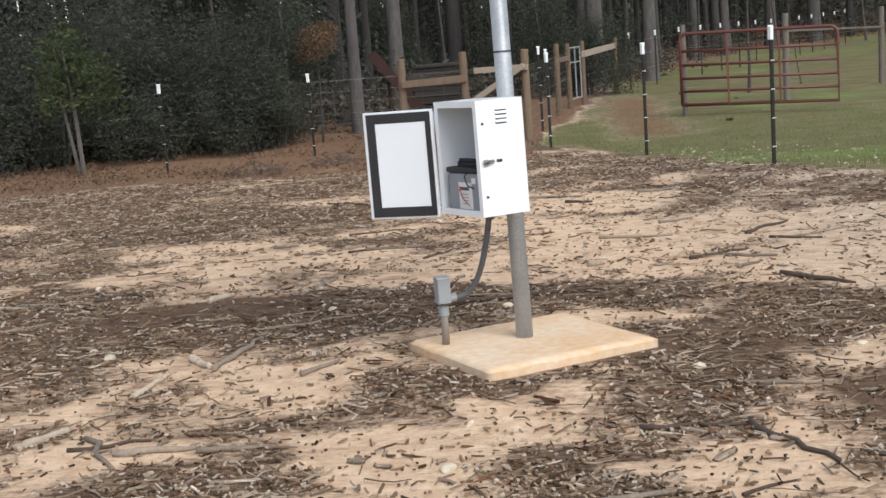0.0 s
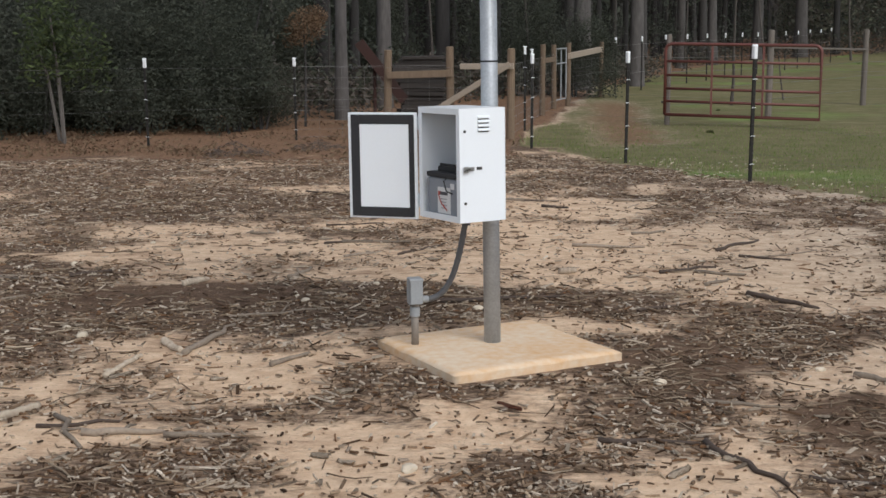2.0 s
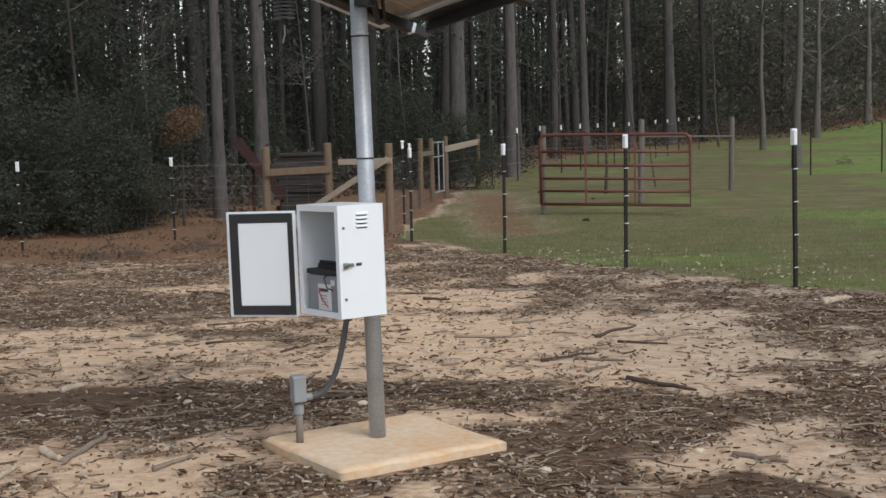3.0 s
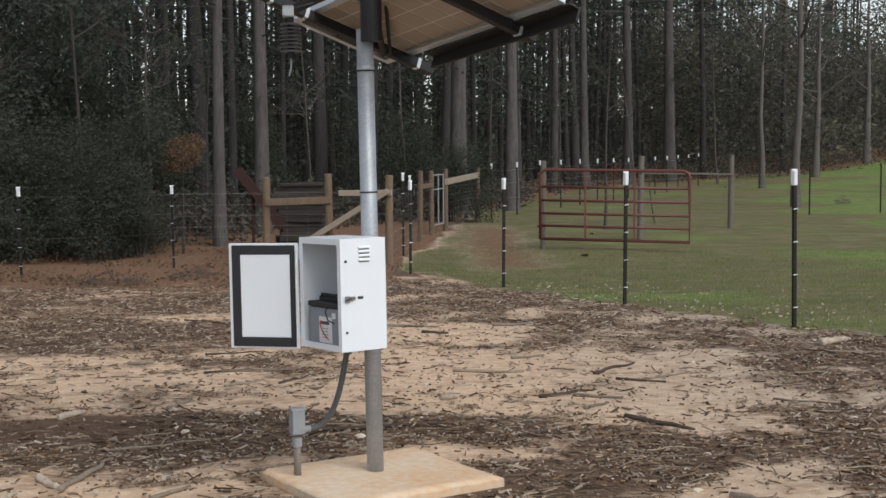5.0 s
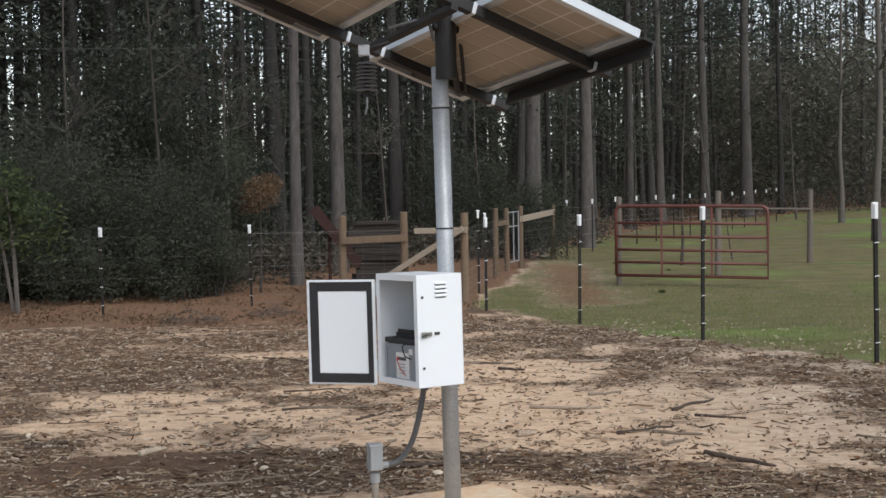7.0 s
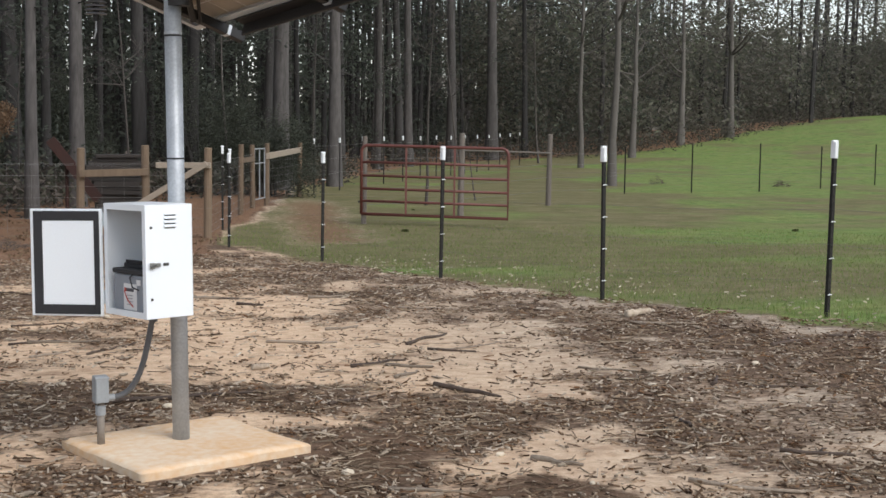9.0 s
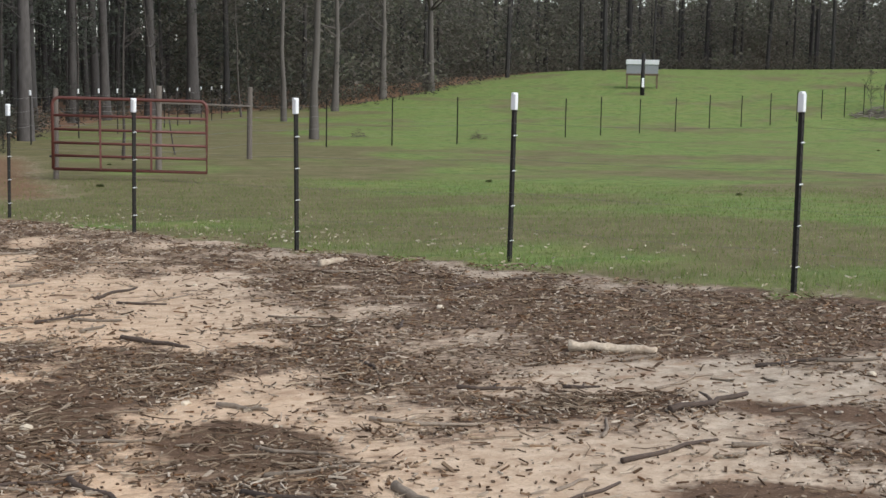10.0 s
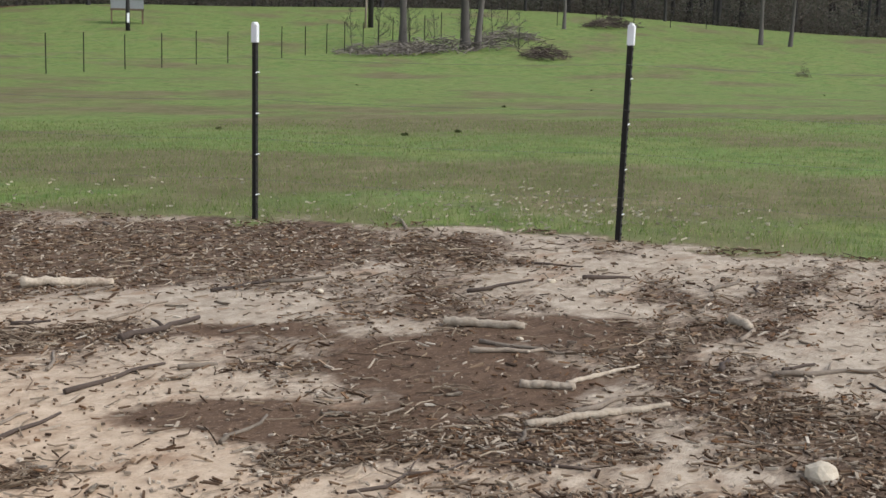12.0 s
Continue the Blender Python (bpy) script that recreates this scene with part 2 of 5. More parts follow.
M_LEAF = mat("dead_red_leaf", (0.17, 0.058, 0.028), (0.085, 0.034, 0.018), 0.8, 0, 18, 60, 0.3)
M_CHIPS = island_mat("wood_chips", [(0.034, 0.021, 0.014), (0.13, 0.080, 0.049), (0.26, 0.185, 0.125), (0.065, 0.040, 0.026), (0.38, 0.29, 0.20), (0.18, 0.098, 0.053), (0.044, 0.028, 0.018), (0.34, 0.28, 0.215), (0.50, 0.42, 0.33), (0.10, 0.060, 0.036), (0.62, 0.54, 0.44)], 0.9)
M_TWIGS = island_mat("twig_litter", [(0.045, 0.030, 0.020), (0.13, 0.088, 0.060), (0.25, 0.19, 0.135), (0.075, 0.050, 0.033), (0.42, 0.34, 0.25)], 0.9)
M_NEEDLES = island_mat("pine_needles", [(0.060, 0.068, 0.058), (0.082, 0.093, 0.076), (0.103, 0.116, 0.092), (0.072, 0.080, 0.067)], 0.8, 3, 0.45)
M_SHRUB = island_mat("evergreen_shrub_leaves", [(0.064, 0.072, 0.056), (0.085, 0.094, 0.072), (0.075, 0.081, 0.064), (0.105, 0.113, 0.084)], 0.75, 3, 0.45)
M_LIGHTSHRUB = island_mat("young_yellow_green_leaves", [(0.066, 0.086, 0.042), (0.115, 0.142, 0.060), (0.052, 0.068, 0.036), (0.060, 0.076, 0.042)], 0.75, 3, 0.45)
M_BROWNLEAF = island_mat("withered_orange_leaves", [(0.19, 0.128, 0.082), (0.23, 0.155, 0.10), (0.14, 0.092, 0.06)], 0.8, 3, 0.45)
M_BLADES = island_mat("grass_blades", [(0.15, 0.22, 0.06), (0.22, 0.30, 0.085), (0.17, 0.24, 0.07), (0.32, 0.29, 0.17), (0.27, 0.33, 0.11), (0.38, 0.34, 0.22)], 0.8, 3, 0.6)
# winter leaf colours, lightened to put the haze of distance into them
M_FARLEAF = island_mat("hazed_winter_foliage", [(0.14, 0.130, 0.108), (0.18, 0.165, 0.14), (0.12, 0.130, 0.092), (0.20, 0.185, 0.16), (0.15, 0.165, 0.11)], 0.85, 3, 0.45)
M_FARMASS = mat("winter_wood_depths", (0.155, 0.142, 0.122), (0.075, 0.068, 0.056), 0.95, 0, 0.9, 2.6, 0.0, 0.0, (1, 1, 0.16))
M_STRAW = island_mat("pale_straw", [(0.40, 0.35, 0.25), (0.50, 0.46, 0.35), (0.33, 0.27, 0.18)], 0.85, 5)
M_EDGE = island_mat("dark_edge_brush", [(0.105, 0.090, 0.076), (0.145, 0.125, 0.108), (0.075, 0.074, 0.058), (0.085, 0.090, 0.064)], 0.9, 5, 0.4)
# board colour darkened to hold the shade under the trees
M_STACK = mat("shaded_old_boards", (0.032, 0.026, 0.022), (0.02, 0.016, 0.014), 0.9, 0, 6, 50, 0.3, 0.3)
M_LITTER = island_mat("dry_leaf_litter", [(0.12, 0.080, 0.052), (0.165, 0.112, 0.073), (0.21, 0.155, 0.10), (0.15, 0.090, 0.056)], 0.9, 5, 0.3)
M_BRUSH = island_mat("bare_brush", [(0.19, 0.165, 0.145), (0.26, 0.23, 0.20), (0.14, 0.12, 0.105)], 0.9, 5)
M_DARKBRUSH = island_mat("dark_brush", [(0.105, 0.082, 0.068), (0.15, 0.12, 0.10), (0.08, 0.064, 0.054)], 0.9, 5)

# ---- shape helpers ----


def part(name, bm, material, parent=None, label="", smooth=False):
    me = bpy.data.meshes.new(name)
    bm.to_mesh(me)
    bm.free()
    me.materials.append(material)
    if smooth:
        me.shade_smooth()
    ob = new(name, me)
    ob.parent = parent
    if label:
        ob["label"] = label
    return ob


def quick(name, verts, faces, material, parent=None, smooth=False):
    me = bpy.data.meshes.new(name)
    me.from_pydata(verts, [], faces)
    me.materials.append(material)
    if smooth:
        me.shade_smooth()
    ob = new(name, me)
    ob.parent = parent
    return ob


def thing(name, m, label, category, group=""):
    e = new(name)
    e.empty_display_size = 0.1
    e.matrix_basis = m
    return tagged(e, label, category, group)


def add_box(bm, size, at=(0, 0, 0), turn=None, bevel=0.0):
    m = Matrix.Translation(at) @ (turn or Matrix()) @ Matrix.Diagonal((*size, 1))
    made = bmesh.ops.create_cube(bm, size=1, matrix=m)["verts"]
    if bevel:
        edges = list({e for v in made for e in v.link_edges})
        bmesh.ops.bevel(bm, geom=edges, offset=bevel, segments=2, affect="EDGES", profile=0.5)
    return bm


def box(size, at=(0, 0, 0), turn=None, bevel=0.0):
    return add_box(bmesh.new(), size, at, turn, bevel)


def add_tube(bm, pts, radii, n=10, cap=True):
    """A tube through points, with a radius at each."""
    pts = [Vector(p) for p in pts]
    if not hasattr(radii, "__len__"):
        radii = [radii] * len(pts)
    last = None
    side = None
    loops = []
    for k, p in enumerate(pts):
        ax = (pts[min(k + 1, len(pts) - 1)] - pts[max(k - 1, 0)]).normalized()
        side = ax.orthogonal().normalized() if side is None else (side - ax * side.dot(ax)).normalized()
        other = ax.cross(side)
        loop = [bm.verts.new(p + (side * math.cos(2 * math.pi * j / n) + other * math.sin(2 * math.pi * j / n)) * radii[k]) for j in range(n)]
        if last:
            for j in range(n):
                bm.faces.new((last[j], last[(j + 1) % n], loop[(j + 1) % n], loop[j]))
        last = loop
        loops.append(loop)
    if cap:
        bm.faces.new(loops[0][::-1])
        bm.faces.new(loops[-1])
    return bm


def tube(pts, radii, n=10):
    return add_tube(bmesh.new(), pts, radii, n)


def step(a, b, v):
    u = min(1.0, max(0.0, (v - a) / (b - a)))
    return u * u * (3 - 2 * u)


# ---- ground ----


def gz(x, y):
    """The height of the ground."""
    d, h = math.hypot(x, y), math.degrees(math.atan2(x, y))
    z = -0.36 * step(9, 23, y) + 0.16 * step(3, 8, x) * (1 - step(6, 16, y))
    rise = 3.0 + 0.3 * step(36, 48, h) - 1.2 * step(50, 66, h)
    z += rise * step(52, 96, d) * step(8, 36, h) * (1 - step(95, 160, h))
    z += 0.042 * step(1.25, 0.62, math.hypot(x - 0.30, y - 5.86))
    if 2 < d < 60:
        z += 0.03 * (noise.noise((x * 0.35, y * 0.35, 3.1))) * step(6, 8, d) * (1 - step(0.9, 0.4, math.hypot(x - 0.31, y - 5.84)))
        if d < 16:
            z += 0.012 * noise.noise((x * 2.1, y * 2.1, 7.7)) * (1 - step(1.0, 0.5, math.hypot(x - 0.31, y - 5.84)))
    return z


def fence_line(x, y):
    """How far a place lies beyond the line of the near fence (metres, positive on the meadow's side)."""
    t = (y - 4.48) / (18.95 - 4.48)
    bow = 0.62 * math.sin(math.pi * min(1, max(0, t)))
    fx = 7.21 + (1.57 - 7.21) * t - bow
    return (x - fx) * 0.93


# bare sand and thick litter: middle, half width across and half depth along the line from the yard's near end
SAND = [
    (2.38, 8.38, 0.38, 0.87), (2.00, 7.51, 0.46, 0.43), (-1.48, 8.85, 0.86, 0.30), (-1.00, 12.69, 0.64, 0.40),
    (-0.34, 7.94, 0.73, 0.22), (-0.62, 5.69, 0.41, 0.38), (-0.16, 4.70, 0.45, 0.33), (-1.46, 4.94, 0.35, 0.30),
    (0.77, 4.19, 0.21, 0.21), (1.33, 8.99, 0.85, 1.10), (2.87, 7.68, 0.38, 0.24), (2.27, 5.90, 0.30, 0.26),
    (1.42, 11.22, 0.58, 0.50), (4.48, 4.78, 0.36, 0.28), (2.28, 7.12, 0.27, 0.30), (2.01, 5.66, 0.40, 0.30),
    (2.41, 4.03, 0.48, 0.36), (4.09, 5.14, 0.70, 0.36), (3.06, 3.83, 0.46, 0.47), (5.76, 3.42, 0.22, 0.18),
    (7.02, 3.80, 0.24, 0.20), (5.81, 2.31, 0.27, 0.36), (3.97, 1.79, 0.24, 0.19), (5.05, 1.80, 0.15, 0.26),
]
DARK = [
    (-0.90, 6.96, 1.06, 0.50), (1.01, 5.58, 0.28, 0.57), (1.67, 6.25, 0.38, 0.48), (-1.71, 6.65, 0.64, 0.34),
    (0.03, 7.30, 0.82, 0.34), (0.94, 5.54, 0.29, 0.37), (0.59, 7.10, 0.67, 0.38), (1.73, 6.44, 0.34, 0.60),
    (2.67, 6.17, 0.57, 0.50), (3.31, 4.98, 0.53, 0.24), (3.50, 2.96, 0.44, 0.19), (6.22, 5.05, 0.42, 0.60),
    (1.71, 4.93, 0.33, 0.40), (5.35, 2.82, 0.43, 0.49), (3.38, 2.78, 0.48, 0.21), (5.16, 6.41, 0.98, 0.85),
    (4.75, 1.92, 0.42, 0.28), (3.54, 5.03, 0.36, 0.17), (2.43, 3.26, 0.21, 0.14), (-2.2, 11.4, 1.8, 1.2), (1.75, 4.50, 0.42, 0.38),
    (-2.3, 7.5, 0.7, 0.9), (3.9, 9.0, 0.7, 1.0), (3.81, 2.60, 0.46, 0.22), (4.59, 7.40, 0.84, 0.85),
]
MUD = [
    (4.29, 3.06, 0.52, 0.40), (3.47, 3.12, 0.50, 0.24), (5.16, 3.40, 0.46, 0.26), (4.30, 3.27, 0.40, 0.40),
    (-1.48, 7.38, 0.70, 0.33), (1.12, 5.76, 0.26, 0.50), (4.21, 4.42, 0.39, 0.13), (4.48, 3.48, 0.50, 0.36), (3.35, 3.40, 0.44, 0.20), (1.73, 4.90, 0.30, 0.36),
]


def blot(x, y, cx, cy, across, along):
    """1 in the middle of a patch, falling to 0 outside it."""
    d = math.hypot(cx, cy)
    u, v = ((x - cx) * cy - (y - cy) * cx) / d / across, ((x - cx) * cx + (y - cy) * cy) / d / along
    q = u * u + v * v
    return math.exp(-q * q * 0.7) if q < 4 else 0.0


def mud(x, y):
    """Bare damp earth, 0 to 1."""
    m = 0.0
    for p in MUD:
        m = max(m, blot(x, y, *p))
    return max(0, min(1, m + (0.45 * noise.noise((x * 1.9, y * 2.6, 33.0)) + 0.35 * noise.noise((x * 6.0, y * 7.0, 34.0))) * step(0.02, 0.2, m)))


def cover(x, y):
    """Sand, grass and leaf mould at a place, 0 to 1 each."""
    n1 = noise.noise((x * 0.8, y * 0.8, 1.7))
    x0, y0 = x, y
    x += 0.26 * noise.noise((x0 * 1.1, y0 * 1.6, 21.0)) + 0.15 * noise.noise((x0 * 3.7, y0 * 5.0, 22.0))
    y += 0.30 * noise.noise((x0 * 1.1, y0 * 1.6, 25.0)) + 0.18 * noise.noise((x0 * 3.7, y0 * 5.0, 26.0))
    sand = 0.47 + 0.4 * noise.noise((x * 0.55, y * 1.1, 11.3)) + 0.55 * noise.noise((x * 1.7, y * 3.2, 5.3)) + 0.35 * noise.noise((x * 4.5, y * 7.5, 8.3))
    sand += 0.55 * min(1.3, sum(blot(x, y, *p) for p in SAND)) - 0.5 * min(1.3, sum(blot(x, y, *p) for p in DARK)) - 0.25 * step(11, 15, y)
    x, y = x0, y0
    f = fence_line(x, y) + 0.35 * n1 + 0.05 + 0.38 * noise.noise((x * 2.3, y * 2.3, 51.0)) * step(3, 0.5, abs(fence_line(x, y)))
    grass = step(-0.25, 0.45, f)
    # beyond the yard on the wooded side lies leaf mould instead of grass
    d, h = math.hypot(x, y), math.degrees(math.atan2(x, y))
    edge_x = 1.15 + 0.2 * max(0, y - 20) + 0.25 * n1
    mould = step(15.0, 19.0, y + 1.5 * n1 + 0.1 * x) * (1 - step(-0.3, 0.5, x - edge_x))
    grass *= 1 - step(17, 19, y) * (1 - step(-0.3, 0.5, x - edge_x))
    edge_d = 26 + 5 * step(14, 20, h) + 6 * step(-6, 2, h) + 8 * step(3, 9, h) + 24 * step(7.5, 14.5, h) + 26 * step(20, 33, h)
    mould = max(mould, step(-2, 2, d - edge_d + 2 * n1))
    track = math.exp(-((x - 3.0 - 0.10 * (y - 18) + 0.4 * n1) / 1.15) ** 2) * step(17, 21, y) * (1 - step(29, 38, y))
    grass *= 1 - mould
    if grass > 0.5:
        # in the meadow the first value tells how dry the grass is; its last term paints wood shade
        sand = 0.32 + 0.6 * noise.noise((x * 0.2, y * 0.26, 40.0)) + 0.45 * noise.noise((x * 0.6, y * 0.8, 41.0)) + 0.16 * math.exp(-(f / 1.5) ** 2) + 0.46 * math.exp(-((f - 3.4) / 1.4) ** 2) - 0.18 * math.exp(-((f - 7.5) / 2.2) ** 2) - 0.28 * step(28, 46, d) + 0.48 * (1 - step(14, 27, h)) * step(16, 21, y)
    mould = max(mould, 0.42 * step(9, 13, y + n1) * (1 - step(0.5, 3.0, x)) * (1 - grass))
    return max(0, min(1, sand)), grass * (1 - 0.6 * track), max(mould, 0.72 * track)


def build_ground():
    angles = list(np.arange(-34, 76, 0.36)) + list(np.arange(76, 326, 5.0))
    radii = [0.0]
    r = 1.3
    while r < 1500:
        radii.append(r)
        r *= 1.021 if r < 120 else 1.12
    verts, faces, cov = [], [], []
    na = len(angles)
    for r in radii[1:]:
        for a in angles:
            x, y = r * math.sin(radians(a)), r * math.cos(radians(a))
            verts.append((x, y, gz(x, y)))
            c = cover(x, y) if r < 140 else (0.2, 0, 1)
            cov.append((c[0], c[1], c[2], mud(x, y) if r < 20 else 0.0))
    for i in range(len(radii) - 2):
        for j in range(na):
            k = (j + 1) % na
            faces.append((i * na + k, i * na + j, (i + 1) * na + j, (i + 1) * na + k))
    faces.append(tuple(range(na - 1, -1, -1))[::-1])
    ob = quick("ground", verts, faces, M_GROUND, smooth=True)
    layer = ob.data.color_attributes.new("cover", "FLOAT_COLOR", "POINT")
    layer.data.foreach_set("color", np.array(cov, np.float32).ravel())
    tagged(ob, "sandy yard with wood litter, meadow and leaf mould", "ground", kind="structure")


build_ground()

# ---- the power post: slab, pole, cabinet, battery, panels ----
PX, PY, SLAB = 0.283, 5.90, 0.09


def build_slab():
    e = thing("concrete_slab", pose(0.300, 5.86, 0, 0, 0, 27), "tan-stained square concrete slab lying on sand", "slab")
    bm = box((0.84, 0.755, 0.15), (0, 0, SLAB - 0.075))
    bmesh.ops.subdivide_edges(bm, edges=bm.edges[:], cuts=22, use_grid_fill=True)
    for v in bm.verts:
        edge = max(step(0.400, 0.42, abs(v.co.x)), step(0.3575, 0.3775, abs(v.co.y)))
        top = step(SLAB - 0.02, SLAB, v.co.z)
        chip = 0.5 + 0.5 * noise.noise(v.co * 11)
        v.co.z -= top * edge * (0.006 + 0.012 * chip) + 0.0025 * (0.5 + 0.5 * noise.noise(v.co * 6 + Vector((3, 0, 0)))) * top
        v.co.x -= math.copysign(edge * (0.004 + 0.007 * chip), v.co.x)
        v.co.y -= math.copysign(edge * (0.004 + 0.007 * chip), v.co.y)
    part("slab", bm, M_CONCRETE, e, smooth=True)


def build_pole():
    e = thing("steel_pole", pose(PX, PY, SLAB, -0.8, -0.8, 0), "galvanized round steel pole standing on a concrete slab", "pole")
    part("pipe", tube([(0, 0, -0.02), (0, 0, 1.95)], 0.037, 24), M_GALV, e, smooth=True)
    part("coupling", tube([(0, 0, 1.77), (0, 0, 1.775), (0, 0, 1.782), (0, 0, 1.787)], [0.0375, 0.0392, 0.0392, 0.0375], 24), M_GALV, e)
    for z in (1.235, 1.765):
        part("cable_tie", tube([(0, 0, z), (0, 0, z + 0.007)], 0.0392, 20), M_GASKET, e, "black cable tie")


BOX_W, BOX_D, BOX_H, BOX_Z = 0.338, 0.224, 0.478, 0.660
TH = 0.004


def build_cabinet():
    """Local axes: x along the front from hinge to latch side, y out of the front, z up; the origin is the middle of the back's foot."""
    m = Matrix.Translation((PX - 0.038, PY - 0.029, BOX_Z)) @ pose(0, 0, 0, 0, 0, 120) @ pose(0, 0, 0, 0, 1.3, 0)
    e = thing("control_cabinet", m, "white steel control cabinet with open door on a pole", "cabinet")
    w, d, h = BOX_W, BOX_D, BOX_H
    part("back_panel", box((w, TH, h), (0, TH / 2, h / 2)), M_INSIDE, e, "grey inside back panel")
    for s, nm in ((1, "hinge_side"), (-1, "latch_side")):
        part(nm, box((TH, d, h), (s * (w / 2 - TH / 2), d / 2 + TH, h / 2), bevel=0.001), M_WHITE, e)
    for z, nm in ((TH / 2, "floor_panel"), (h - TH / 2, "top_panel")):
        part(nm, box((w - 2 * TH, d, TH), (0, d / 2 + TH, z)), M_WHITE, e)
    # the folded lip round the opening
    lip = 0.022
    yf = d + TH / 2
    for s in (1, -1):
        part("opening_lip", box((lip, TH, h - 2 * TH), (s * (w / 2 - TH - lip / 2), yf, h / 2)), M_WHITE, e)
    for z in (TH + lip / 2, h - TH - lip / 2):
        part("opening_lip", box((w - 2 * TH - 2 * lip, TH, lip), (0, yf, z)), M_WHITE, e)
    # louvres, latch and screws on the side towards the meadow
    sx = -w / 2
    for k in range(4):
        bm = bmesh.new()
        z = h - 0.043 - k * 0.0175
        prof = [(0, 0), (-0.008, 0.001), (-0.0085, 0.0035), (-0.005, 0.009), (0, 0.0115)]
        rows = []
        for y in (0.078, 0.082, 0.136, 0.140):
            s = 0.35 if y in (0.078, 0.140) else 1.0
            rows.append([bm.verts.new((sx + a * s, y, z + b)) for a, b in prof])
        for r0, r1 in zip(rows, rows[1:]):
            for i in range(len(prof) - 1):
                bm.faces.new((r0[i], r0[i + 1], r1[i + 1], r1[i]))
        for r0 in (rows[0], rows[-1]):
            bm.faces.new(r0)
        bmesh.ops.recalc_face_normals(bm, faces=bm.faces)
        part("louvre", bm, M_WHITE, e)
        part("louvre_slot", box((0.0012, 0.052, 0.004), (sx - 0.0004, 0.109, z - 0.003)), M_SCREW, e)
    latch = part("latch", box((0.012, 0.034, 0.016), (sx - 0.006, d - 0.045, h * 0.475), bevel=0.002), M_CHROME, e, "bright metal draw latch")
    part("latch_hook", box((0.006, 0.022, 0.026), (sx - 0.009, d - 0.022, h * 0.47), bevel=0.002), M_CHROME, latch)
    part("latch_loop", tube([(sx - 0.012, d - 0.04, h * 0.475), (sx - 0.02, d - 0.028, h * 0.47), (sx - 0.014, d - 0.01, h * 0.46)], 0.003, 8), M_SCREW, latch)
    part("latch_plate", box((0.003, 0.026, 0.012), (sx - 0.0015, d - 0.092, h * 0.475)), M_SCREW, latch)
    for z in (h - 0.095, 0.082):
        part("screw", tube([(sx + 0.001, d - 0.022, z), (sx - 0.004, d - 0.022, z)], 0.006, 10), M_SCREW, e)
    for z in (h - 0.07, 0.07):
        part("hinge", tube([(w / 2 + 0.004, d + 0.004, z - 0.03), (w / 2 + 0.004, d + 0.004, z + 0.03)], 0.005, 10), M_GALV, e)
    part("pole_bracket", box((0.09, 0.03, 0.36), (0, -0.008, h / 2), bevel=0.003), M_GALV, e)
    # the open door swings out from the hinge
    dm = pose(w / 2 + 0.004, d + 0.006, -0.010, 0, 0, 0)
    w, h = 0.318, 0.460
    away = Vector((-0.295, 0.12, 0)).normalized()
    local = m.to_3x3().inverted() @ away
    ang = math.degrees(math.atan2(local.y, local.x))
    door = part("door", box((w + 0.006, 0.020, h + 0.006), (w / 2 + 0.003, 0.012, h / 2), bevel=0.003), M_WHITE, e, "white open cabinet door")
    door.matrix_basis = dm @ pose(0, 0, 0, 0, 0, ang)
    yi = 0.025
    gw, gt = 0.041, 0.006
    part("gasket", box((0.024, gt, h - 0.012), (0.008 + 0.012, yi, h / 2), bevel=0.002), M_GASKET, door, "black rubber gasket strip")
    part("gasket", box((gw, gt, h - 0.012), (w - 0.010 - gw / 2, yi, h / 2), bevel=0.002), M_GASKET, door, "black rubber gasket strip")
    for z in (0.006 + gw / 2, h - 0.006 - gw / 2):
        part("gasket", box((w - 0.042 - gw, gt, gw), ((0.032 + w - 0.010 - gw) / 2, yi, z), bevel=0.002), M_GASKET, door, "black rubber gasket strip")
    part("inner_panel", box((w - 0.044 - gw, 0.003, h - 0.016 - 2 * gw), ((0.032 + w - 0.010 - gw) / 2, yi, h / 2)), M_WHITE, door, "white door liner")
    return m


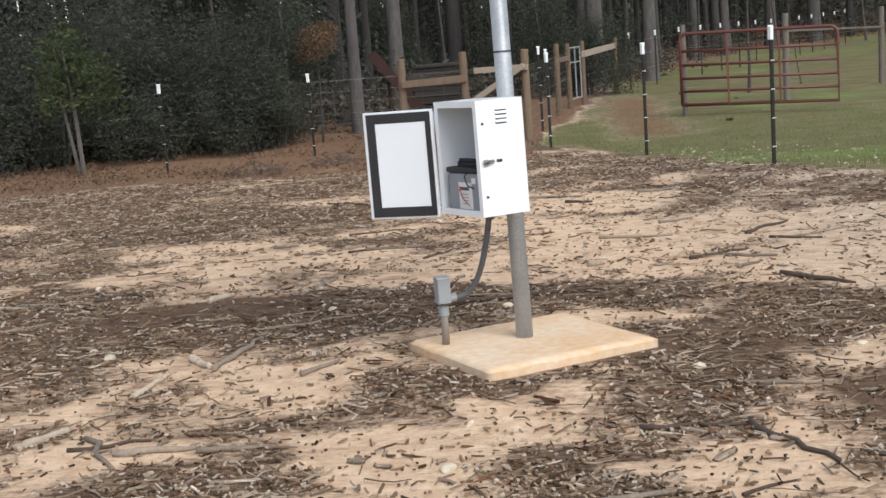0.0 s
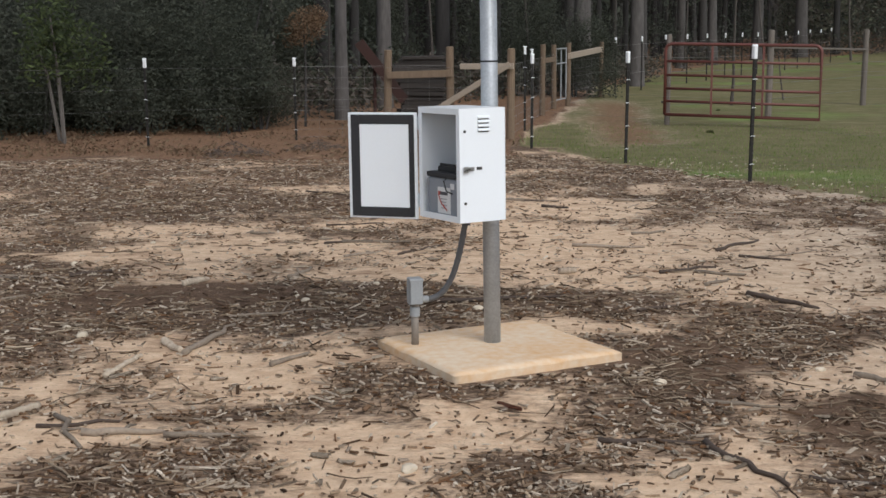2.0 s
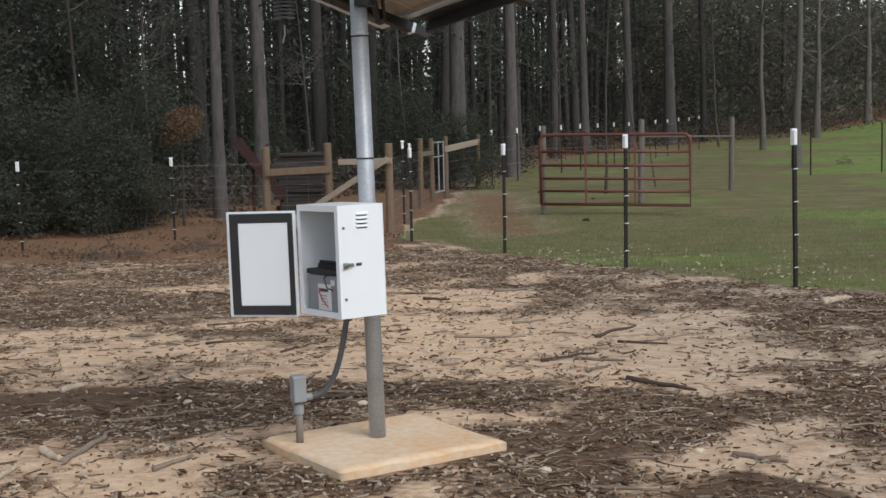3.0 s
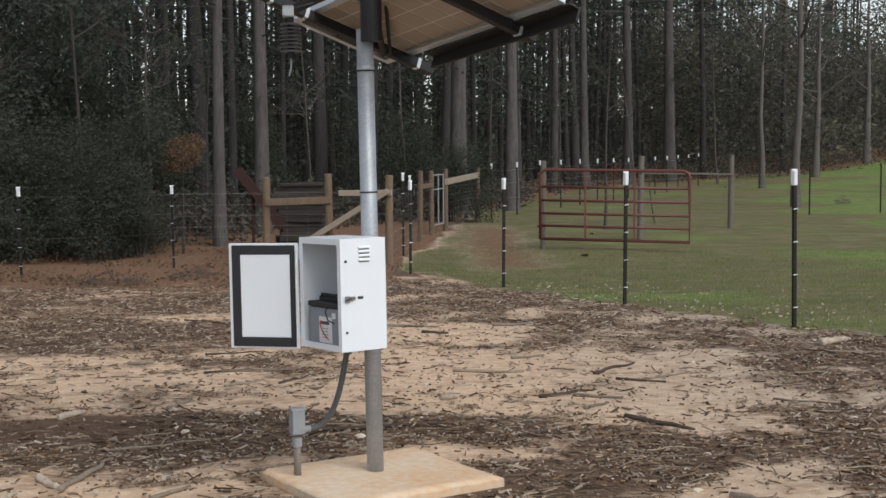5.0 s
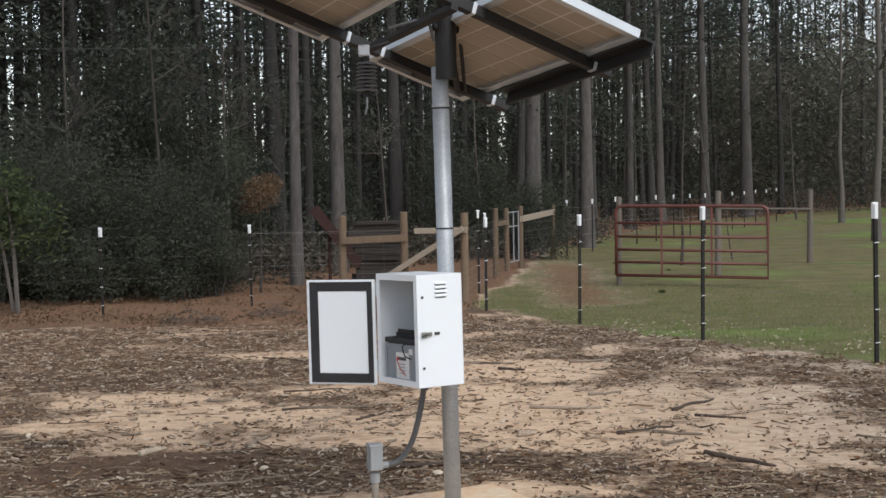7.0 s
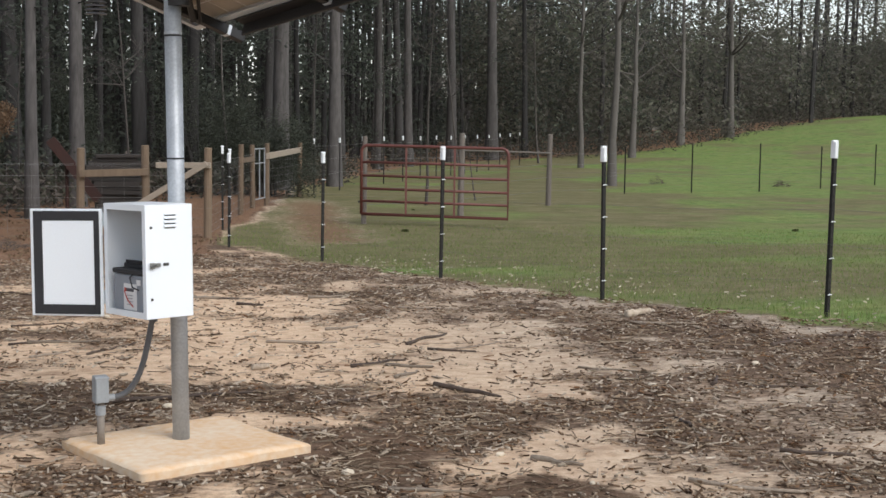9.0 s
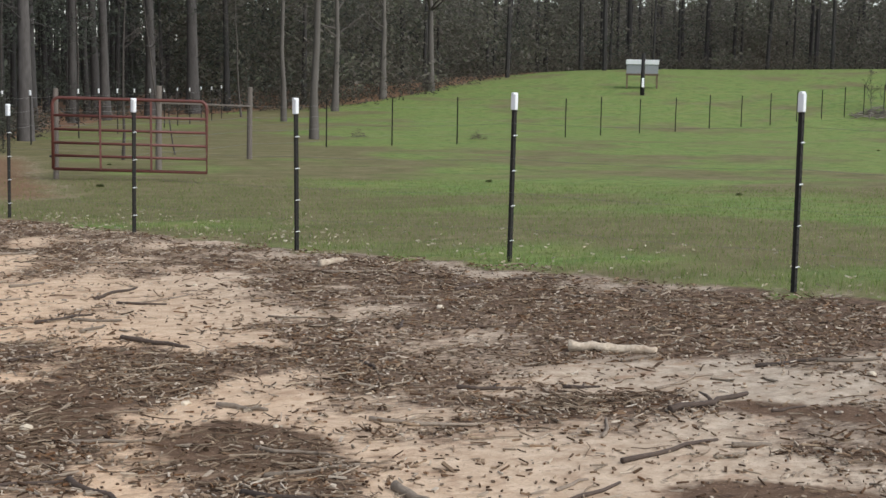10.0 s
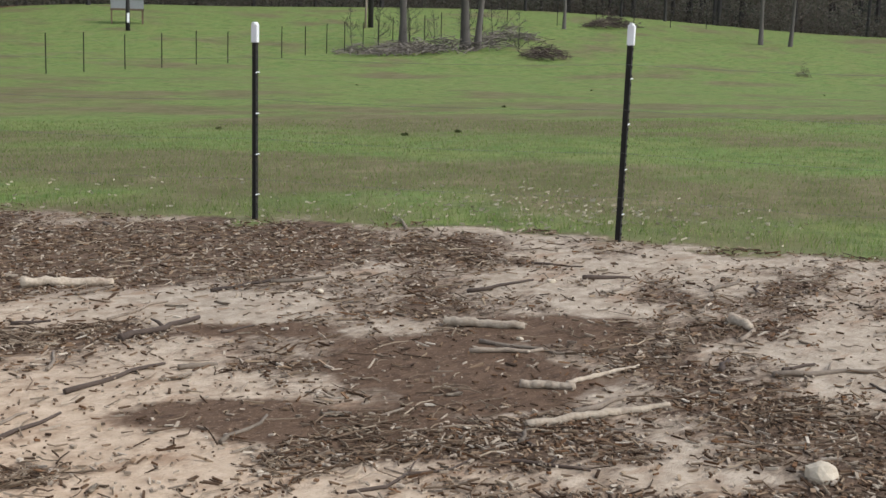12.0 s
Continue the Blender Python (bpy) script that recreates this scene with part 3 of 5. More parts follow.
def build_battery(m):
    b = thing("battery", m @ pose(0.0, 0.128, TH + 0.003), "grey lead battery with black lid inside a cabinet", "battery")
    part("case", box((0.245, 0.165, 0.17), (0, 0, 0.085), bevel=0.006), M_BATT, b)
    part("lid", box((0.257, 0.176, 0.022), (0, 0, 0.183), bevel=0.005), M_GASKET, b, "black lid")
    part("lid_step", box((0.19, 0.10, 0.022), (0, 0, 0.205), bevel=0.005), M_GASKET, b, "black lid")
    part("carry_handle", tube([(-0.06, 0.05, 0.214), (-0.06, 0.055, 0.226), (0.06, 0.055, 0.226), (0.06, 0.05, 0.214)], 0.005, 8), M_GASKET, b)
    part("terminal", tube([(0.07, 0.04, 0.19), (0.07, 0.04, 0.214)], 0.008, 10), M_CHROME, b)
    y = 0.0835
    lab = part("label", box((0.104, 0.002, 0.112), (-0.012, y, 0.076)), M_LABEL, b, "white paper label")
    part("print_bar", box((0.062, 0.002, 0.014), (-0.012, y + 0.0012, 0.106)), M_INK, lab)
    part("print_bar", box((0.016, 0.002, 0.016), (0.026, y + 0.0012, 0.106)), M_RED, lab, "red print")
    for k in range(4):
        part("print_line", box((0.05 - 0.006 * (k % 2), 0.002, 0.004), (-0.01, y + 0.0012, 0.082 - 0.013 * k)), M_PVC, lab)
    part("sticker", box((0.03, 0.002, 0.024), (-0.08, y, 0.14)), M_LABEL, b, "white paper label")
    part("red_wire", tube([(0.03, y + 0.004, 0.10), (0.0, y + 0.008, 0.065), (-0.045, y + 0.006, 0.035)], 0.0022, 6), M_RED, b, "red wire")
    part("black_wire", tube([(-0.05, y - 0.01, 0.19), (-0.03, y + 0.012, 0.16), (-0.05, y + 0.012, 0.12), (-0.09, y + 0.006, 0.11)], 0.003, 6), M_GASKET, b, "black wire")


def build_outlet():
    """The conduit stub with its weatherproof box beside the pole."""
    x, y = OUTLET
    e = thing("outlet_box", pose(x, y, SLAB, 0, 0, 14), "grey weatherproof outlet box on a conduit stub", "outlet box")
    part("conduit", tube([(0, 0, -0.02), (0, 0, 0.19)], 0.0165, 16), M_STUB, e, "brown-grey conduit stub", smooth=True)
    part("coupling", tube([(0, 0, 0.125), (0, 0, 0.128), (0, 0, 0.165), (0, 0, 0.168)], [0.019, 0.0225, 0.0225, 0.019], 16), M_PVC, e)
    part("body", box((0.062, 0.055, 0.118), (0, 0, 0.240), bevel=0.006), M_PVC, e)
    part("cover", box((0.056, 0.012, 0.110), (0, -0.033, 0.240), bevel=0.003), M_PVC, e)
    part("cover_hinge", tube([(-0.03, -0.036, 0.292), (0.03, -0.036, 0.292)], 0.005, 8), M_PVC, e)
    part("hub", tube([(0.03, 0, 0.20), (0.06, 0, 0.20)], 0.016, 14), M_PVC, e)
    m = e.matrix_basis
    a = m @ Vector((0.055, 0, 0.20))
    dirx = (m.to_3x3() @ Vector((1, 0, 0)))
    top = Vector((PX - 0.036, PY - 0.029, BOX_Z)) + Vector((-0.085, -0.07, 0.0))
    pts = []
    p1, p2 = a + dirx * 0.12, top + Vector((-0.03, 0, -0.17))
    for k in range(25):
        t = k / 24
        pts.append(a * (1 - t) ** 3 + p1 * 3 * t * (1 - t) ** 2 + p2 * 3 * t * t * (1 - t) + top * t ** 3)
    hose = thing("flexible_conduit", Matrix(), "dark ribbed flexible conduit hanging under a cabinet", "conduit")
    part("hose", tube(pts, [0.0125 + 0.0012 * (k % 2) for k in range(25)], 12), M_HOSE, hose, smooth=True)
    part("nut", tube([top + Vector((0, 0, -0.03)), top + Vector((0, 0, 0.0))], 0.019, 8), M_HOSE, hose)


def array_matrix():
    h, s, k = radians(66.9), radians(20.4), radians(-6.8)
    r = Vector((math.sin(h) * math.cos(s), math.cos(h) * math.cos(s), -math.sin(s)))
    b0 = Vector((-math.cos(h), math.sin(h), 0))
    n0 = r.cross(b0)
    b = b0 * math.cos(k) + n0 * math.sin(k)
    n = r.cross(b)
    m = Matrix((r, b, n)).transposed().to_4x4()
    return Matrix.Translation((0.285, 5.9, 2.23)) @ m


def build_array():
    """Local axes: x down the slope, y across, z out of the panels' faces; the rails lie under z = 0."""
    m = array_matrix()
    length, wide = 1.50, 0.56
    cell_me = None
    for x0, y0 in ((0.0, 0.07), (-0.245 - wide, 0.08)):
        p = thing("solar_panel", m @ pose(x0 + wide / 2, y0, 0.0), "framed solar panel seen from its tan underside", "solar panel", "panels on the pole")
        part("backsheet", box((wide - 0.02, length - 0.02, 0.004), (0, 0, 0.028)), M_BACK, p, "pale backsheet")
        part("glass", box((wide - 0.02, length - 0.02, 0.004), (0, 0, 0.034)), M_PANELTOP, p, "dark panel face")
        for s in (1, -1):
            part("frame_rail", box((0.010, length, 0.038), (s * (wide / 2 - 0.005), 0, 0.019), bevel=0.001), M_ALU, p)
            part("frame_flange", box((0.026, length, 0.002), (s * (wide / 2 - 0.023), 0, 0.001)), M_ALU, p)
            part("frame_rail", box((wide - 0.02, 0.010, 0.038), (0, s * (length / 2 - 0.005), 0.019), bevel=0.001), M_ALU, p)
            part("frame_flange", box((wide - 0.072, 0.026, 0.002), (0, s * (length / 2 - 0.023), 0.001)), M_ALU, p)
        nx, ny = 4, 9
        cx, cy = (wide - 0.05) / nx, (length - 0.05) / ny
        for i in range(nx):
            for j in range(ny):
                if cell_me is None:
                    c = part("cell", box((cx - 0.010, cy - 0.010, 0.0012), (0, 0, 0)), M_CELL, p)
                    cell_me = c.data
                else:
                    c = new("cell", cell_me)
                    c.parent = p
                c.location = ((i - (nx - 1) / 2) * cx, (j - (ny - 1) / 2) * cy, 0.0250)
        part("junction_box", box((0.15, 0.13, 0.030), (0.02, 0.63, 0.010), bevel=0.004), M_BLACK, p, "black junction box")
    e = thing("panel_mount", m, "black steel rail mount carrying solar panels on a pole", "panel mount")
    for y in (0.58, -0.30):
        rail = part("rail", box((1.70, 0.044, 0.046), (-0.16, y, -0.027), bevel=0.003), M_BLACK, e)
        for x in (-0.215, -0.03, 0.60):
            part("clamp", box((0.018, 0.050, 0.051), (x, y, -0.026), bevel=0.002), M_ALU, rail, "bright clamp")
    part("lower_channel", box((0.012, 1.16, 0.07), (0.612, -0.14, -0.034), bevel=0.002), M_BLACK, e)
    part("lower_flange", box((0.050, 1.16, 0.008), (0.581, -0.14, -0.010)), M_BLACK, e)
    part("cross_beam", box((0.035, 0.93, 0.03), (-0.12, 0.14, -0.060), bevel=0.003), M_BLACK, e)
    inv = m.inverted()

    def loc(x, y, z):
        return inv @ Vector((x, y, z))

    part("pole_sleeve", tube([loc(PX, PY, 1.985), loc(PX, PY, 2.27)], 0.047, 20), M_BLACK, e)
    part("pivot", tube([loc(PX - 0.055, PY - 0.02, 2.21), loc(PX + 0.055, PY + 0.02, 2.20)], 0.018, 12), M_BLACK, e)
    part("strut", tube([loc(PX - 0.035, PY - 0.16, 2.33), (0.40, 0.555, -0.06)], 0.016, 10), M_BLACK, e)
    part("strut", tube([loc(PX + 0.05, PY - 0.02, 2.32), (0.44, 0.56, -0.05)], 0.009, 10), M_BLACK, e)
    part("cable", tube([loc(PX - 0.05, PY, 2.15), loc(PX - 0.07, PY - 0.02, 2.22), loc(PX - 0.13, PY, 2.24), loc(PX - 0.25, PY + 0.02, 2.21)], 0.008, 8), M_HOSE, e)
    # the louvred weather sensor hangs from the gap between the panels
    q = thing("weather_sensor", Matrix.Translation(SENSOR), "dark louvred weather sensor hanging under solar panels", "sensor")
    for k in range(8):
        bm = tube([(0, 0, -0.005 - k * 0.0165), (0, 0, -0.012 - k * 0.0165), (0, 0, -0.016 - k * 0.0165)], [0.030, 0.047, 0.047], 18)
        part("plate", bm, M_HOSE, q)
    part("stem", tube([(0, 0, -0.16), (0, 0, 0.03)], 0.014, 10), M_BLACK, q)
    part("cap", box((0.05, 0.05, 0.05), (-0.01, 0, 0.045), bevel=0.006), M_ALU, q, "pale mounting block")
    part("arm", tube([(0, 0, 0.05), (0.10, 0.05, 0.085)], 0.008, 8), M_BLACK, q)
    part("lead", tube([(0, 0, -0.15), (0.0, 0.005, -0.20), (-0.01, 0.01, -0.235)], 0.004, 6), M_PVC, q)


OUTLET = (-0.062, 5.86)
SENSOR = (-0.065, 5.98, 2.075)
build_slab()
build_pole()
build_battery(build_cabinet())
build_outlet()
build_array()

# ---- fences ----


def t_post(m, h, capped=True, name="fence_post", label="", group="posts of the near fence", clips=4):
    e = thing(name, m, label, "fence post", group)
    bm = bmesh.new()
    add_box(bm, (0.036, 0.006, h + 0.25), (0, -0.012, h / 2 - 0.125))
    add_box(bm, (0.006, 0.030, h + 0.25), (0, 0.006, h / 2 - 0.125))
    for k in range(int(h / 0.055)):
        add_box(bm, (0.012, 0.006, 0.016), (0, -0.0175, 0.05 + k * 0.055))
    part("shaft", bm, M_TPOST, e)
    if capped:
        c = part("cap", box((0.040, 0.046, 0.125), (0, 0, h - 0.055), bevel=0.006), M_CAP, e, "white plastic cap insulator")
        part("cap_lug", tube([(-0.03, 0, h + 0.01), (0.03, 0, h + 0.01)], 0.011, 8), M_CAP, c)
    for k in range(clips):
        z = h * (0.13 + 0.21 * k)
        part("wire_clip", tube([(-0.026, -0.02, z), (0.0, -0.026, z + 0.004), (0.026, -0.02, z)], 0.004, 6), M_CAP, e, "bright wire clip")
    return e


def wires(pts, heights, radius=0.0016, name="fence_wire", label="thin steel wire strung along fence posts"):
    for h in heights:
        path = []
        for a, b in zip(pts, pts[1:]):
            for k in range(6):
                t = k / 6
                x, y = a[0] + (b[0] - a[0]) * t, a[1] + (b[1] - a[1]) * t
                za, zb = gz(*a[:2]), gz(*b[:2])
                path.append((x, y, za + (zb - za) * t + h - 0.02 * 4 * t * (1 - t)))
        path.append((pts[-1][0], pts[-1][1], gz(*pts[-1][:2]) + h))
        e = thing(name, Matrix(), label, "fence wire", "fence wires")
        part("strand", tube(path, radius, 5), M_WIRE, e)


NEAR = [(7.21, 4.49, 1.5), (6.185, 6.83, -0.3), (5.295, 9.2, 0.6), (4.11, 10.93, -0.6), (3.20, 13.18, 0.4), (2.455, 16.34, 0.4), (1.525, 18.95, 0.3)]
more = [(8.25, 2.1, 0.5)]
for k, (x, y, lean) in enumerate(more + NEAR):
    top = (1.327, 1.345, 1.328, 1.333, 1.318, 1.312, 1.32, 1.30)[k]
    e = t_post(pose(x, y, gz(x, y), 0.4 * lean, lean, 22 + k), top, label="dark steel T-post with white cap in a yard fence")
wires([p[:2] for p in more + NEAR], (0.28, 0.56, 0.83, 1.11), 0.0009)
LEFT = [(1.575, 18.95), (-1.98, 21.4), (-3.95, 19.6), (-6.6, 17.9), (-9.4, 16.4)]
for x, y in LEFT[1:]:
    t_post(pose(x, y, gz(x, y), 0.5, -0.6, -20), 1.27, label="dark steel T-post with white cap at a wood's edge", group="posts of the wood-side fence")
wires(LEFT, (0.55, 0.85, 1.15), 0.0012)


def timber_post(x, y, h, r=0.065, material=None, label="brown round timber fence post", lean=0.0, group="timber posts"):
    e = thing("timber_post", pose(x, y, gz(x, y), 0, lean, 0), label, "fence post", group)
    bm = tube([(0, 0, -0.2), (0, 0, h * 0.5), (0, 0, h - 0.012), (0, 0, h)], [r * 1.04, r, r * 0.97, r * 0.80], 12)
    part("post", bm, material or M_POSTWOOD, e)
    return e


def plank(a, b, wid, thick, material, label, name="fence_rail"):
    a, b = Vector(a), Vector(b)
    e = thing(name, Matrix(), label, "fence rail")
    d = b - a
    t = d.to_track_quat("X", "Z").to_matrix().to_4x4()
    part("board", box((d.length, thick, wid), (a + b) / 2, t, bevel=0.006), material, e)
    return e

# ---- timber corner, walk gate and farm gate ----
W = [(-0.555, 21.81, 1.41), (0.455, 21.5, 1.465), (1.38, 21.16, 1.44), (2.39, 26.9, 1.40), (2.82, 28.87, 1.36), (3.22, 29.83, 1.38), (4.45, 33.71, 1.34)]
for k, (x, y, h) in enumerate(W):
    timber_post(x, y, h + (-0.36 - gz(x, y)), 0.064 if k < 3 else 0.056, lean=(0.8, -0.6, 0.3, 0.5, -0.5, 0.4, 0.9)[k])
plank((-0.54, 21.74, 0.65), (0.48, 21.43, 0.69), 0.11, 0.09, M_POSTWOOD, "brown timber rail between two fence posts")
plank((-0.35, 21.66, -0.25), (1.36, 21.05, 0.84), 0.09, 0.04, M_BRACE, "pale diagonal timber brace nailed to fence posts", "brace")
plank((0.60, 21.3, 0.80), (1.42, 21.06, 0.81), 0.09, 0.05, M_BRACE, "pale timber rail on fence posts")
plank((2.39, 26.84, 0.72), (2.82, 28.8, 0.70), 0.10, 0.06, M_POSTWOOD, "brown timber rail beside a walk gate")
plank((3.24, 29.76, 0.74), (4.45, 33.62, 0.80), 0.13, 0.08, M_BRACE, "pale timber rail between two fence posts")


def field_net(a, b, h, label="rusty woven wire netting on fence posts"):
    """Woven netting between two places: line wires and stays."""
    a, b = Vector((*a, gz(*a))), Vector((*b, gz(*b)))
    e = thing("wire_netting", Matrix(), label, "netting")
    bm = bmesh.new()
    for k in range(8):
        z = 0.05 + h * (k / 7) ** 1.15
        add_tube(bm, [a + Vector((0, 0, z)), b + Vector((0, 0, z))], 0.0035 if k == 7 else 0.0022, 4, False)
    n = max(2, int((b - a).length / 0.3))
    for k in range(n + 1):
        p = a + (b - a) * (k / n)
        add_tube(bm, [p + Vector((0, 0, 0.05)), p + Vector((0, 0, h + 0.05))], 0.0019, 4, False)
    part("net", bm, M_WIRE, e)


for (p, q) in ((W[0], W[1]), (W[1], W[2]), (W[2], W[3]), (W[3], W[4]), (W[5], W[6])):
    field_net(p[:2], q[:2], 1.1)
field_net((-1.98, 21.4), W[0][:2], 1.1)
t_post(pose(1.74, 22.94, gz(1.74, 22.94)), 1.40, label="dark steel T-post with white cap beside a timber corner", group="posts of the wood-side fence")
t_post(pose(2.02, 24.9, gz(2.02, 24.9)), 1.34, label="dark steel T-post with white cap beside a timber corner", group="posts of the wood-side fence")


def walk_gate():
    a, b = Vector((2.86, 28.92, gz(2.82, 28.9))), Vector((3.17, 29.78, gz(3.2, 29.8)))
    e = thing("walk_gate", Matrix(), "narrow galvanized tube walk gate between timber posts", "gate")
    u = Vector((0, 0, 1))
    for z in (0.18, 0.95, 1.26):
        part("rail", tube([a + u * z, b + u * z], 0.014, 8), M_PVC, e)
    for p in (a, b, a + (b - a) * 0.5):
        part("upright", tube([p + u * 0.16, p + u * 1.28], 0.014, 8), M_PVC, e)


walk_gate()


def farm_gate():
    a, b = Vector((4.34, 24.2, 0)), Vector((6.80, 23.1, 0))
    a.z, b.z = -0.19, -0.22
    e = thing("farm_gate", Matrix(), "dull red steel tube farm gate standing open", "gate")
    u, d = Vector((0, 0, 1)), (b - a).normalized()
    r = 0.029
    hgt = 1.28
    # the outer tube with rounded upper corners
    path = [a + u * 0.03, a + u * (hgt - 0.12)]
    for k in range(1, 6):
        t = math.pi / 2 * k / 6
        path.append(a + d * (0.12 - 0.12 * math.cos(t)) + u * (hgt - 0.12 + 0.12 * math.sin(t)))
    path.append(a + d * 0.12 + u * hgt)
    path.append(b - d * 0.12 + u * hgt)
    for k in range(1, 6):
        t = math.pi / 2 * k / 6
        path.append(b - d * (0.12 - 0.12 * math.sin(t)) + u * (hgt - 0.12 + 0.12 * math.cos(t)))
    path += [b + u * (hgt - 0.12), b + u * 0.03, a + u * 0.03]
    part("outer_tube", tube(path, r, 10), M_GATE, e, smooth=True)
    for z in (0.268, 0.493, 0.73, 0.974):
        part("cross_tube", tube([a + u * z, b + u * z], 0.024, 8), M_GATE, e, smooth=True)
    for s in (0.31, 0.64):
        p = a + (b - a) * s - Vector((0.01, 0.02, 0))
        part("stay", box((0.035, 0.012, hgt - 0.06), p + u * (hgt / 2 + 0.01)), M_GATE, e)
    for z in (0.25, 1.05):
        part("hinge", tube([a - d * 0.06 + u * z, a + d * 0.02 + u * z], 0.018, 8), M_SCREW, e)


farm_gate()
G = [(4.43, 24.44, 1.50), (6.71, 26.17, 1.56), (9.63, 29.48, 1.54)]
for x, y, h in G:
    timber_post(x, y, h + (-0.25 - gz(x, y)), 0.048 if x < 5 else 0.062, M_GREYWOOD, "grey weathered round timber gate post", 0.5, "gate posts")
plank((6.71, 26.1, 0.98), (9.63, 29.4, 0.86), 0.04, 0.035, M_GREYWOOD, "thin grey pole rail between timber posts")
wires([g[:2] for g in G] + [(11.85, 30.85)], (0.35, 0.65, 0.95, 1.2), 0.003)

# the far fence across the meadow and the capped row before the pines
FAR = [(d * math.sin(radians(h)), d * math.cos(radians(h))) for h, d in (
    (21.27, 37.5), (24.04, 38.7), (26.79, 40.4), (29.22, 43.3), (31.32, 47.5), (32.78, 50.0), (34.39, 52.5), (35.85, 55.0), (37.23, 57.2), (38.51, 58.6),
    (39.67, 59.8), (40.71, 61.5), (41.68, 63.0), (42.56, 64.0), (43.30, 65.0), (44.06, 66.0), (44.71, 67.1), (45.29, 67.9), (46.00, 68.7), (46.60, 69.6), (47.3, 71.0), (48.1, 73.0), (49.0, 75.5), (50.0, 78.0))]
for k, (x, y) in enumerate(FAR):
    t_post(pose(x, y, gz(x, y), 0, (-1) ** k * 0.8, 65), 1.30 + 0.05 * (k % 3), False, label="thin dark steel post of a far meadow fence", group="posts of the far fence", clips=0)
wires(FAR, (0.3, 0.7, 1.1), 0.0015)
ROW = [(5.0 + 12.5 * (k / 13), 35 + 23 * (k / 13)) for k in range(14)]
for x, y in ROW:
    t_post(pose(x, y, gz(x, y), 0, 0, 30), 1.42, label="dark steel T-post with white cap before pine woods", group="posts of the row before the pines", clips=0)
wires(ROW, (0.5, 0.9, 1.25), 0.003)
SIDE = [(60.5 + 2.4 * k, 50.0 - 1.0 * k) for k in range(1, 6)]
for x, y in SIDE:
    t_post(pose(x, y, gz(x, y), 0, 0, 65), 1.32, False, label="thin dark steel post of a far meadow fence", group="posts of the far fence", clips=0)

# leaning rusty sheet and stack behind the timber corner, the stack's colour holding tree shade
e = thing("steel_chute", Matrix(), "dark rust-red sheet metal chute leaning behind a fence", "chute")
sl = Vector((0.62, 0, -0.80))
t = sl.to_track_quat("X", "Z").to_matrix().to_4x4()
part("tray", box((1.25, 0.30, 0.02), (-0.68, 23.3, 0.62), t, 0.003), M_RUST, e)
for s in (-1, 1):
    part("side", box((1.25, 0.015, 0.16), Vector((-0.68, 23.3 + s * 0.157, 0.66)), t, 0.003), M_RUST, e)
part("foot", tube([(-0.80, 23.3, gz(-0.8, 23.3) - 0.02), (-0.80, 23.3, 0.75)], 0.03, 8), M_RUST, e)


def stack():
    rnd = random.Random(4)
    z0 = gz(0.0, 24.3)
    e = thing("board_stack", pose(0.0, 24.3, z0, 0, 0, 6), "stack of old weathered boards behind a fence, coloured as in tree shade", "board stack")
    z = 0.0
    for k in range(17):
        h = rnd.uniform(0.05, 0.09)
        part("board", box((0.85 + rnd.uniform(-0.12, 0.15), 0.5, h), (rnd.uniform(-0.06, 0.06), rnd.uniform(-0.04, 0.04), z + h / 2), pose(0, 0, 0, 0, rnd.uniform(-1.5, 1.5), rnd.uniform(-5, 5)), 0.006), M_STACK, e)
        z += h + 0.004


stack()

# ---- things on the hill ----


def hive_stand(x, y):
    z = gz(x, y)
    e = thing("feeder_stand", pose(x, y, z, 0, 0, -33) @ Matrix.Scale(1.2, 4), "pale grey boxes with white lids on a wooden stand", "stand")
    for s in (-1, 1):
        part("leg", box((0.07, 0.07, 0.62), (s * 0.68, -0.3, 0.29)), M_POSTWOOD, e)
        part("leg", box((0.07, 0.07, 0.62), (s * 0.68, 0.3, 0.29)), M_POSTWOOD, e)
    part("deck", box((1.5, 0.75, 0.08), (0, 0, 0.62)), M_POSTWOOD, e)
    for s in (-1, 1):
        b = part("box", box((0.68, 0.62, 0.42), (s * 0.38, 0, 0.87), bevel=0.01), M_PVC, e, "grey box")
        part("lid", box((0.74, 0.70, 0.22), (s * 0.38, 0, 1.19), bevel=0.015), M_CAP, b, "white lid")


hive_stand(42.9, 62.8)


